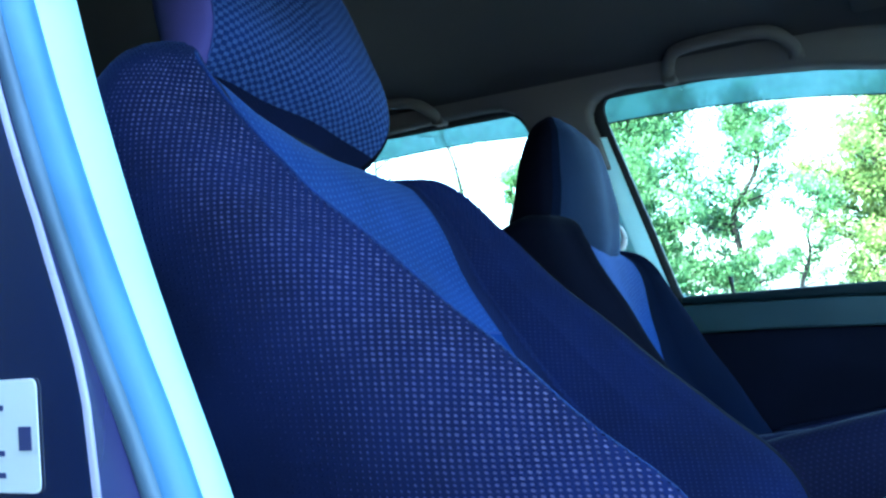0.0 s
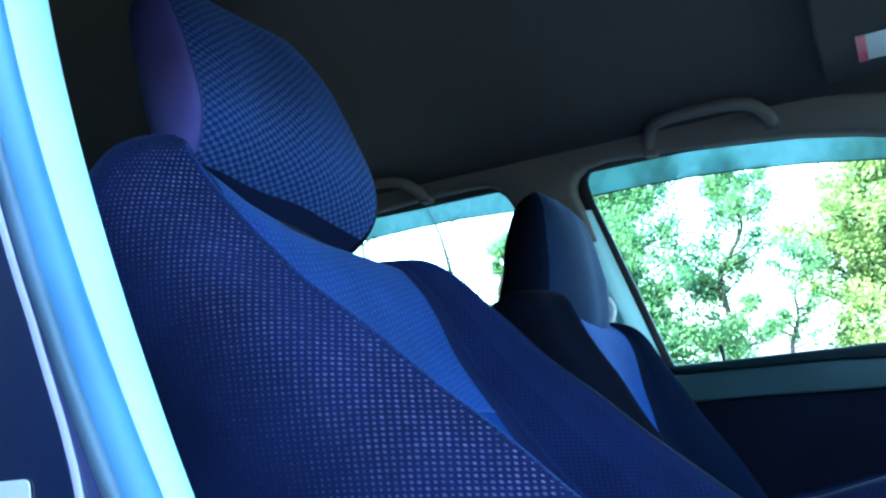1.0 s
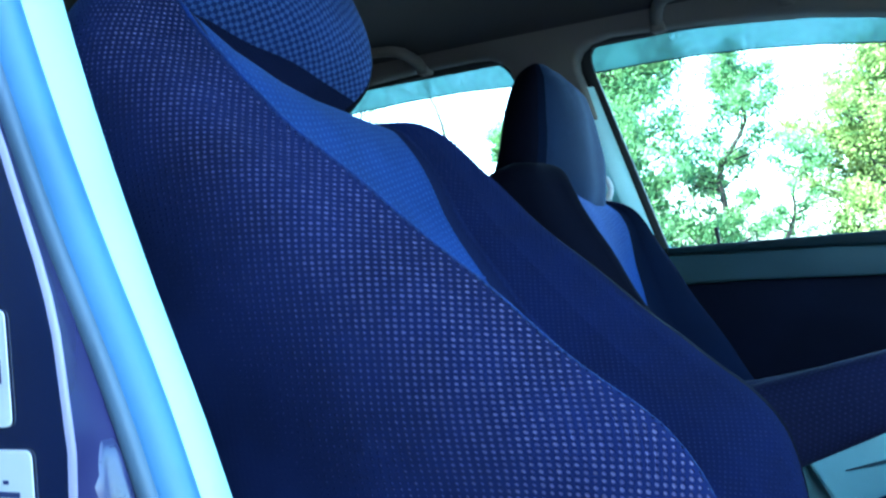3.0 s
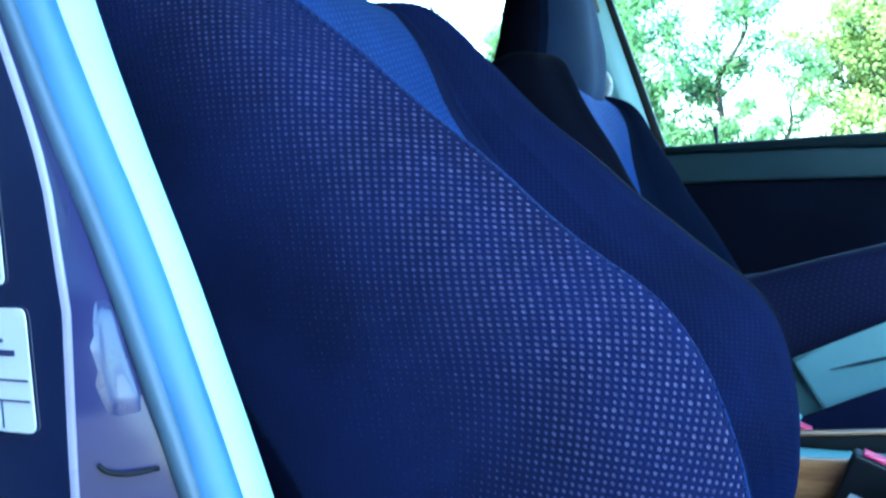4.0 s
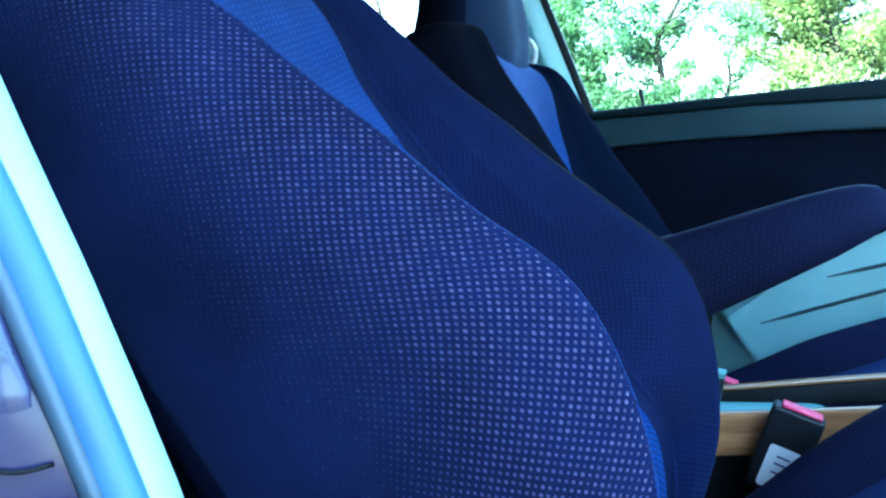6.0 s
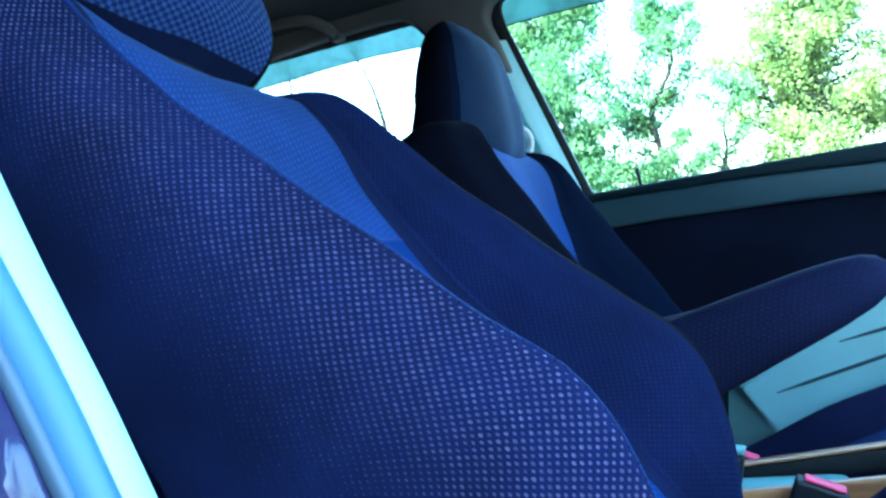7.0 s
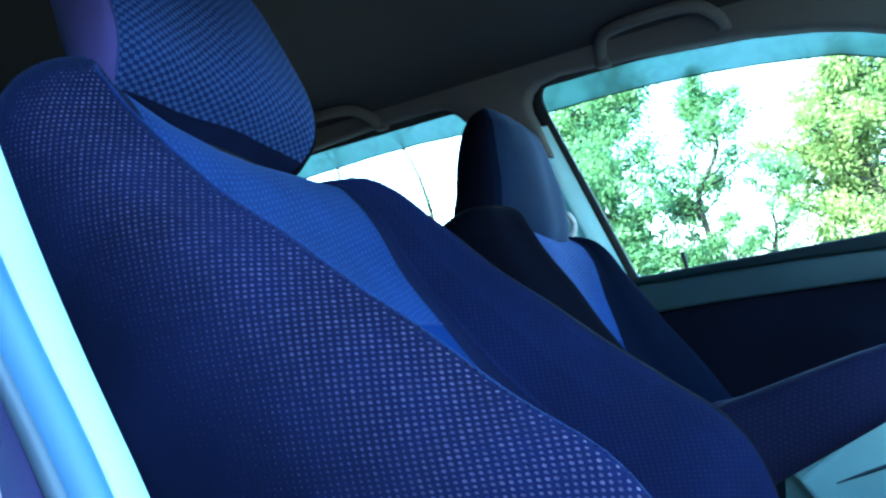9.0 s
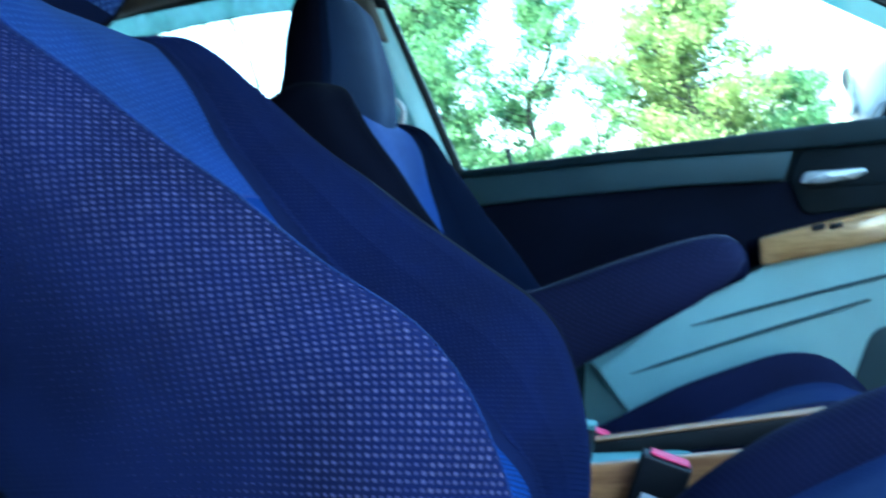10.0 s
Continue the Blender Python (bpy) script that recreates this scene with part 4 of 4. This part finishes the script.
    for u, w, f, b in zip(hu, hw * rest_wide * taper, hf, hb * rest_deep * deep):
        c, d = 0.5 * (f + b), 0.5 * (f - b)
        prof = [(0, b), (w * 0.6, b + 0.03 * d), (w * 0.90, b + 0.25 * d), (w, c), (w * (0.95 if soft else 0.985), c + (0.44 if soft else 0.55) * d), (w * (0.84 if soft else 0.93), c + (0.70 if soft else 0.78) * d), (w * (0.64 if soft else 0.72), c + (0.87 if soft else 0.93) * d), (w * 0.35, f - (0.002 if soft else 0.0)), (0, f + 0.002)]
        ring = prof + [(-s, v) for s, v in prof[-2:0:-1]] + [prof[0]]
        rest_rows.append([at(rest_up + u, v + 0.022 * soft + rest_tilt * (u - 0.13 * soft), s + (-0.043 if side < 0 else 0.017), 0.0) for s, v in smooth_line(ring, n)])
    hr = np.array(rest_rows)
    turn_in = 11 * n + (1 if soft else 0)
    lip = 0 if soft else int(np.argmin(abs(hu - 0.006)))
    rest = part("headrest", grid_mesh(hr[lip:, 5 * n : turn_in + 1], flip=flip), M_FARREST if soft else M_REST, root, "blue-grey cloth headrest darkened for shade" if soft else "chequered blue headrest")
    part("side_panel", grid_mesh(hr[:, n : 5 * n + 1], flip=flip), M_SIDE, rest, "plain violet-blue side")
    side_in = 12 * n if soft else turn_in
    if soft:
        # In-between tone softens the painted step from lit face to shaded side.
        part("edge_panel", grid_mesh(hr[:, turn_in : side_in + 1], flip=flip), M_SHADE, rest, "rounded edge in a half-shade tone")
    part("side_panel", grid_mesh(hr[:, side_in : 15 * n + 1], flip=flip), M_FLANK, rest, "plain inner side darkened for shade")
    part("rear_panel", grid_mesh(np.concatenate([hr[:, 15 * n :], hr[:, 1 : n + 1]], 1), flip=flip), M_SIDE, rest)
    lids = [[at(rest_up + hu[i] + e, hf[i] * 0.5 + hb[i] * 0.5 + 0.022 * soft + rest_tilt * (hu[i] - 0.13 * soft), 0)] * hr.shape[1] for i, e in ((0, 0.0), (-1, 0.002))]
    # Dark underside and lower edge put the shade below the headrest into colour.
    part("underside", grid_mesh([lids[0], hr[0]], flip=flip), M_BACK, rest)
    if lip:
        part("lower_edge", grid_mesh(hr[: lip + 1, 5 * n : turn_in + 1], flip=flip), M_BOLSTER, rest, "plain dark band standing in for shade under the chequer")
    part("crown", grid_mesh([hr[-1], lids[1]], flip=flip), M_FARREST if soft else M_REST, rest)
    if not soft:
        part("seam", tube([tuple(p) for p in hr[2:-2, 5 * n]], 0.0012, 6), M_PIPING, rest, "blue stitched seam")
    for s in (-0.04, 0.04) if soft else (-0.09, 0.0):
        part("post", tube([at(0.70, -0.035, s), at(rest_up + 0.05, -0.045, s, 0.0)], 0.005, 10), M_CHROME, root, "chrome headrest post")
    # armrest on the inner flank
    arm_rows = []
    vs = [0.03, 0.10, 0.20, 0.30, 0.350, 0.385, 0.405, 0.416, 0.421]
    for i, v in enumerate(vs):
        top = np.interp(v, [0.03, 0.19, 0.39, 0.413], [0.310, 0.291, 0.244, 0.240])
        low = np.interp(v, [0.03, 0.20, 0.375, 0.413], [0.185, 0.182, 0.174, 0.174])
        k = [1, 1, 1, 1, 0.98, 0.90, 0.74, 0.50, 0.18][i]
        v *= arm_long
        cu, hu2, ws = 0.5 * (top + low) + arm_lift + arm_up * v / 0.4, 0.52 * (top - low) * k, 0.034 * k ** 0.6
        ring = []
        for a in np.linspace(0, 2 * math.pi, 25)[:-1]:
            c, d = math.cos(a), math.sin(a)
            ring.append(at(cu + hu2 * abs(d) ** 0.85 * (1 if d > 0 else -1), v, -0.272 + ws * abs(c) ** 0.85 * (1 if c > 0 else -1)))
        arm_rows.append(ring)
    part("armrest", grid_mesh(arm_rows, closed=True, cap=True, flip=not flip), M_ARM, root, "navy cloth armrest")
    # cushion
    xs = np.linspace(cushion_x[0], cushion_x[1], 30)
    zt = table(xs, cushion_top, 2)
    crow = []
    for i, (x, z) in enumerate(zip(xs, zt)):
        k = (x - xs[0]) / (xs[-1] - xs[0])
        w = 0.235 * (1 - 0.10 * max(0, k - 0.8) / 0.2)
        dip = hollow * math.sin(math.pi * min(1, max(0.12, k))) ** 0.5
        base = 0.33
        prof = [(w - 0.02, base), (w, base + 0.5 * (z - base)), (w - 0.004, z - 0.045), (w - 0.025, z - 0.010), (w - 0.05, z), (w - 0.075, z - 0.012), (w - 0.10, z - dip), (0.07, z - dip - 0.002), (0, z - dip)]
        full = prof + [(-s, q + (0.012 if side > 0 and s > 0.10 else 0.0)) for s, q in prof[-2::-1]]
        crow.append([(x, yc + side * s, q) for s, q in smooth_line(full, n)])
    crow = np.array(crow)
    part("cushion_bolster", grid_mesh(crow[:, : 6 * n + 1], flip=flip), M_ARM, root, "dark navy cushion side")
    part("cushion_bolster", grid_mesh(crow[:, 10 * n :], flip=flip), M_ARM, root, "dark navy cushion side")
    part("cushion_panel", grid_mesh(crow[:, 6 * n : 10 * n + 1], flip=flip), M_CUSHION, root, "blue cushion centre")
    front = [crow[-1], [(p[0] + 0.02, p[1], 0.33 + (p[2] - 0.33) * 0.85) for p in crow[-1]], [(p[0] + 0.015, p[1], 0.33) for p in crow[-1]]]
    part("cushion_front", grid_mesh(front, flip=flip), M_ARM, root)
    part("seat_base", block(pivot[0] - 0.02, pivot[0] + 0.44, yc - 0.20, yc + 0.20, 0.24, 0.36, 0.01), M_BLACK, root, "black seat frame")
    for s in (-0.225, 0.225):
        part("hinge_cover", slab(rounded([(-0.05, -0.08), (0.10, -0.06), (0.09, 0.05), (-0.02, 0.09)], 0.03), lambda a, b, s=s: Vector((pivot[0] + a, yc + side * s * 1.02, pivot[1] + b)), (0, 0.02 * side * (1 if s > 0 else -1), 0), 0.006), M_BLACK, root, "black hinge cover")
    return root


build_seat(-1, -0.350, (0.188, 0.47), 1.2, [(0.16, 0.45), (0.24, 0.49), (0.32, 0.537), (0.39, 0.598), (0.45, 0.640), (0.50, 0.666), (0.59, 0.700), (0.66, 0.703), (0.71, 0.67), (0.74, 0.61)], (0.16, 0.74), 0.805, 0.17, 0.0, (0.25, -0.004, 0.020, 0.030, 1.09, 0.75, 0.048, 0.024, 1.0, 0.0, 1.0), "blue cloth front seat with a tufted bolster, slightly reclined")
build_seat(1, 0.340, (0.040, 0.37), -15.0, [(0.06, 0.42), (0.15, 0.45), (0.237, 0.482), (0.37, 0.542), (0.45, 0.566), (0.54, 0.590), (0.60, 0.588), (0.64, 0.565), (0.66, 0.53)], (0.06, 0.66), 0.690, 0.20, 0.075, (0.17, 0.052, 0.030, 0.0, 1.05, 0.9, 0.058, 0.0, 0.84, 0.030, 1.01), "blue cloth front seat set upright beside the closed door")


# ---- between the seats ----
def build_tray():
    root = thing("centre_tray", "wooden tray with a dark rim between the front seats", "tray", at=(0.35, 0.02, 0.24))
    part("near_rail", slab([(0.14, 0.545), (0.56, 0.560), (0.56, 0.615), (0.14, 0.590)], lambda x, z: Vector((x, -0.060, z)), (0, 0.014, 0), 0.004, 3), M_REDWOOD, root, "varnished wood rail")
    part("tray_floor", block(0.14, 0.56, -0.046, 0.084, 0.548, 0.560, 0.002), M_BLACK, root, "black tray floor")
    far = part("far_rail", slab([(0.14, 0.555), (0.56, 0.575), (0.56, 0.606), (0.14, 0.570)], lambda x, z: Vector((x, 0.084, z)), (0, 0.014, 0), 0.003), M_BLACK, root, "black rail")
    part("rail_cap", slab([(0.14, 0.571), (0.56, 0.607), (0.56, 0.611), (0.14, 0.575)], lambda x, z: Vector((x, 0.082, z)), (0, 0.018, 0), 0.0015), M_REDWOOD, far, "brown cap strip")
    part("mat", slab(rounded([(0.15, -0.035), (0.405, -0.035), (0.405, 0.075), (0.15, 0.075)], 0.03), lambda x, y: Vector((x, y, 0.561)), (0, 0, 0.012), 0.004, 3), M_MAT, root, "grey-green rubber mat")
    peg = part("peg", slab(rounded([(0.262, 0.572), (0.282, 0.572), (0.292, 0.612), (0.272, 0.616)], 0.004), lambda x, z: Vector((x, 0.030, z)), (0, 0.022, 0), 0.003), M_BLACK, root, "black peg with a grey cap")
    part("peg_cap", slab(rounded([(0.270, 0.6165), (0.292, 0.6125), (0.294, 0.620), (0.273, 0.624)], 0.002), lambda x, z: Vector((x, 0.031, z)), (0, 0.020, 0), 0.002), M_MAT, peg, "grey-green cap")
    part("tray_leg", block(0.20, 0.50, -0.03, 0.06, 0.24, 0.549, 0.01), M_BLACK, root, "black console below the tray")
    return root


def build_buckle(top_left, y, label, with_label):
    root = thing("belt_buckle", label, "buckle", "belt buckles", at=(top_left[0], y, 0.42))
    up = Vector((0.40, 0, 0.916)).normalized()
    right = Vector((0.916, 0, -0.40)).normalized()
    tl = Vector((top_left[0], y, top_left[1]))
    body = part("buckle_body", slab(rounded([(0, 0), (0, -0.095), (0.054, -0.095), (0.054, 0)], [0.004, 0.012, 0.012, 0.004]), lambda a, b: tl + right * a + up * b, (0, 0.026, 0), 0.004, 3), M_BLACK, root, "black plastic body")
    part("release_button", slab([(0.008, 0), (0.050, 0), (0.050, 0.004), (0.008, 0.004)], lambda a, b: tl + right * a + up * b + Vector((0, 0.003, 0)), (0, 0.018, 0), 0.0015), M_RED, root, "red release button")
    if with_label:
        lab = part("label", slab(rounded([(0.012, -0.088), (0.012, -0.040), (0.046, -0.040), (0.046, -0.088)], 0.004), lambda a, b: tl + right * a + up * b - Vector((0, 0.0002, 0)), (0, -0.0008, 0)), M_WHITE, body, "white printed label", smooth=False)
        for b in (-0.052, -0.060, -0.070):
            part("printed_bar", slab([(0.022, b), (0.022, b + 0.002), (0.036, b + 0.002), (0.036, b)], lambda a, c: tl + right * a + up * c - Vector((0, 0.0012, 0)), (0, -0.0004, 0)), M_INK, lab, smooth=False)
    low = tl + right * 0.027 - up * 0.09 + Vector((0, 0.013, 0))
    part("stalk", tube(smooth_line([low, low - up * 0.06, (low.x - 0.08, low.y, 0.40), (low.x - 0.12, low.y, 0.30)], 3), 0.011, 8), M_BLACK, root, "black stalk")
    return root


build_tray()
build_buckle((0.356, 0.621), -0.092, "black belt buckle with a red button and white label", True)
build_buckle((0.251, 0.600), 0.108, "black belt buckle with a red button", False)


# ---- outside ----
def build_ground():
    bm = bmesh.new()
    n = 24
    ring = [bm.verts.new((0, 0, -0.02))]
    loops = []
    for r in (3, 12, 40, 150, 600, 2500):
        loops.append([bm.verts.new((r * math.cos(2 * math.pi * k / n), r * math.sin(2 * math.pi * k / n), -0.02 + 0.02 * math.sin(k * 1.7 + r))) for k in range(n)])
    for k in range(n):
        bm.faces.new((ring[0], loops[0][k], loops[0][(k + 1) % n]))
    for a, b in zip(loops, loops[1:]):
        for k in range(n):
            bm.faces.new((a[k], b[k], b[(k + 1) % n], a[(k + 1) % n]))
    ob = part("ground", bm, M_GROUND)
    tagged(ob, "grey asphalt ground round the parked car", "ground", kind="structure")


def build_tree(x, y, height, spread, trunk, lobes, leaves, leaf, material, seed, label, lean=0.3, low=0.12):
    rng = random.Random(seed)
    root = thing("tree", label, "tree", "trees beyond the windows", at=(x, y, 0))
    base = Vector((x, y, -0.1))
    spine = [base]
    for k in range(1, 7):
        spine.append(base + Vector((lean * k / 6 + rng.uniform(-0.08, 0.08) * k, rng.uniform(-0.1, 0.1) * k, height * 0.9 * k / 6)))
    bm = tube([tuple(p) for p in smooth_line(spine, 3)], [trunk * (1 - 0.9 * k / 18) for k in range(19)], 8)
    ends = []
    for k in range(lobes):
        h = rng.uniform(low, 0.92)
        i = min(5, int(h * 6))
        a = spine[i].lerp(spine[i + 1], h * 6 - i)
        ang = rng.uniform(0, 2 * math.pi)
        reach = spread * (0.35 + 0.65 * math.sin(math.pi * min(0.95, 0.18 + 0.8 * h))) * rng.uniform(0.35, 1.0)
        b = a + Vector((math.cos(ang) * reach, math.sin(ang) * reach * 0.7, rng.uniform(0.1, 0.5) * reach + 0.15))
        m = a.lerp(b, 0.5) + Vector((0, 0, -0.08 * reach))
        limb = tube([a, m, b], [trunk * 0.32 * (1 - h * 0.6), trunk * 0.2, trunk * 0.06], 6)
        tmp = bpy.data.meshes.new("limb")
        limb.to_mesh(tmp)
        limb.free()
        bm.from_mesh(tmp)
        bpy.data.meshes.remove(tmp)
        ends += [b, m.lerp(b, 0.55), a.lerp(b, rng.uniform(0.3, 0.9))]
    part("trunk", bm, M_BARK, root, "brown trunk and limbs")
    if not leaves:
        return root
    verts, faces = [], []
    for c in ends:
        size = rng.uniform(0.16, 0.42) * spread / 1.6
        for _ in range(int(leaves * 6.5 * rng.uniform(0.4, 1.4))):
            d = Vector((rng.gauss(0, 1), rng.gauss(0, 1), rng.gauss(0, 0.8))) * size * 0.62
            p = c + d
            q = Euler((rng.uniform(-1.1, 1.1), rng.uniform(-1.1, 1.1), rng.uniform(0, 6.3))).to_matrix()
            s = leaf * rng.uniform(0.22, 0.70)
            k = len(verts)
            verts += [p + q @ Vector(v) * s for v in ((-0.5, 0, 0), (0, -0.28, 0.06), (0.55, 0, 0), (0, 0.28, 0.06))]
            faces.append((k, k + 1, k + 2, k + 3))
    mesh = bpy.data.meshes.new("crown")
    mesh.from_pydata([tuple(v) for v in verts], [], faces)
    mesh.materials.append(material)
    crown = new("crown", mesh)
    crown.parent = root
    crown.matrix_parent_inverse = Matrix.Translation(-root.location)
    return root


def build_far_car():
    root = thing("parked_car", "small white car parked far beyond the trees", "car", at=(-25, 120, 0))
    side = [(-27.0, 0.35), (-22.7, 0.35), (-22.7, 0.78), (-23.6, 0.9), (-24.3, 1.4), (-26.1, 1.42), (-26.8, 0.92), (-27.0, 0.8)]
    part("body", slab(side, lambda x, z: Vector((x, 119.2, z)), (0, 1.6, 0), 0.08), M_VAN, root)
    part("side_window", slab([(-26.3, 0.95), (-24.0, 0.95), (-24.5, 1.32), (-26.0, 1.34)], lambda x, z: Vector((x, 119.19, z)), (0, -0.02, 0)), M_BLACK, root, "dark side windows")
    for x in (-26.1, -23.6):
        part("wheel", tube([(x, 119.15, 0.32), (x, 119.4, 0.32)], 0.32, 14), M_RUBBER, root, "black wheel")
    return root


def build_shade_wall():
    # Unseen wall, added only to block sky light from the door side.
    ob = part("wall_shade", block(-6.0, 1.10, -1.95, -1.75, -0.05, 4.4, 0.01), M_PLASTER)
    tagged(ob, "unseen plain dark wall added to shade the open door", "wall", kind="structure")


build_ground()
build_shade_wall()
build_tree(-4.7, 18.0, 6.6, 1.8, 0.15, 100, 40, 0.17, M_LEAF_A, 3, "tall green leafy tree with gaps in its crown", 0.2, 0.04)
build_tree(-6.2, 20.0, 5.6, 1.4, 0.13, 44, 36, 0.17, M_LEAF_A, 31, "green leafy tree behind a taller one", 0.1, 0.05)
build_tree(-2.9, 18.6, 5.9, 1.25, 0.10, 52, 34, 0.15, M_LEAF_A, 8, "slender green tree with an open crown", 0.4, 0.1)
build_tree(-1.6, 17.0, 3.4, 0.9, 0.06, 20, 14, 0.13, M_LEAF_A, 41, "young tree with a forked stem and few leaves", 0.3, 0.3)
build_tree(0.25, 18.0, 5.2, 1.85, 0.16, 96, 40, 0.17, M_LEAF_B, 5, "broad yellow-green leafy tree", 0.1, 0.04)
build_tree(2.3, 19.5, 2.7, 1.3, 0.10, 34, 34, 0.16, M_LEAF_A, 11, "low green bushy tree", 0.1, 0.05)
build_tree(-7.9, 19.0, 5.2, 0.8, 0.16, 26, 30, 0.15, M_LEAF_A, 13, "thin tree with sparse foliage", 0.2, 0.2)
build_tree(-9.2, 18.0, 7.4, 1.5, 0.10, 20, 3, 0.12, M_LEAF_A, 17, "nearly bare grey tree with forked limbs", 0.4, 0.4)
build_tree(-11.3, 18.5, 7.2, 1.4, 0.10, 20, 5, 0.12, M_LEAF_A, 19, "nearly bare tree with a few leaves", 0.3, 0.4)
build_tree(-13.2, 19.0, 7.0, 1.4, 0.09, 18, 5, 0.12, M_LEAF_A, 23, "nearly bare tree with a few leaves", -0.3, 0.4)
build_far_car()
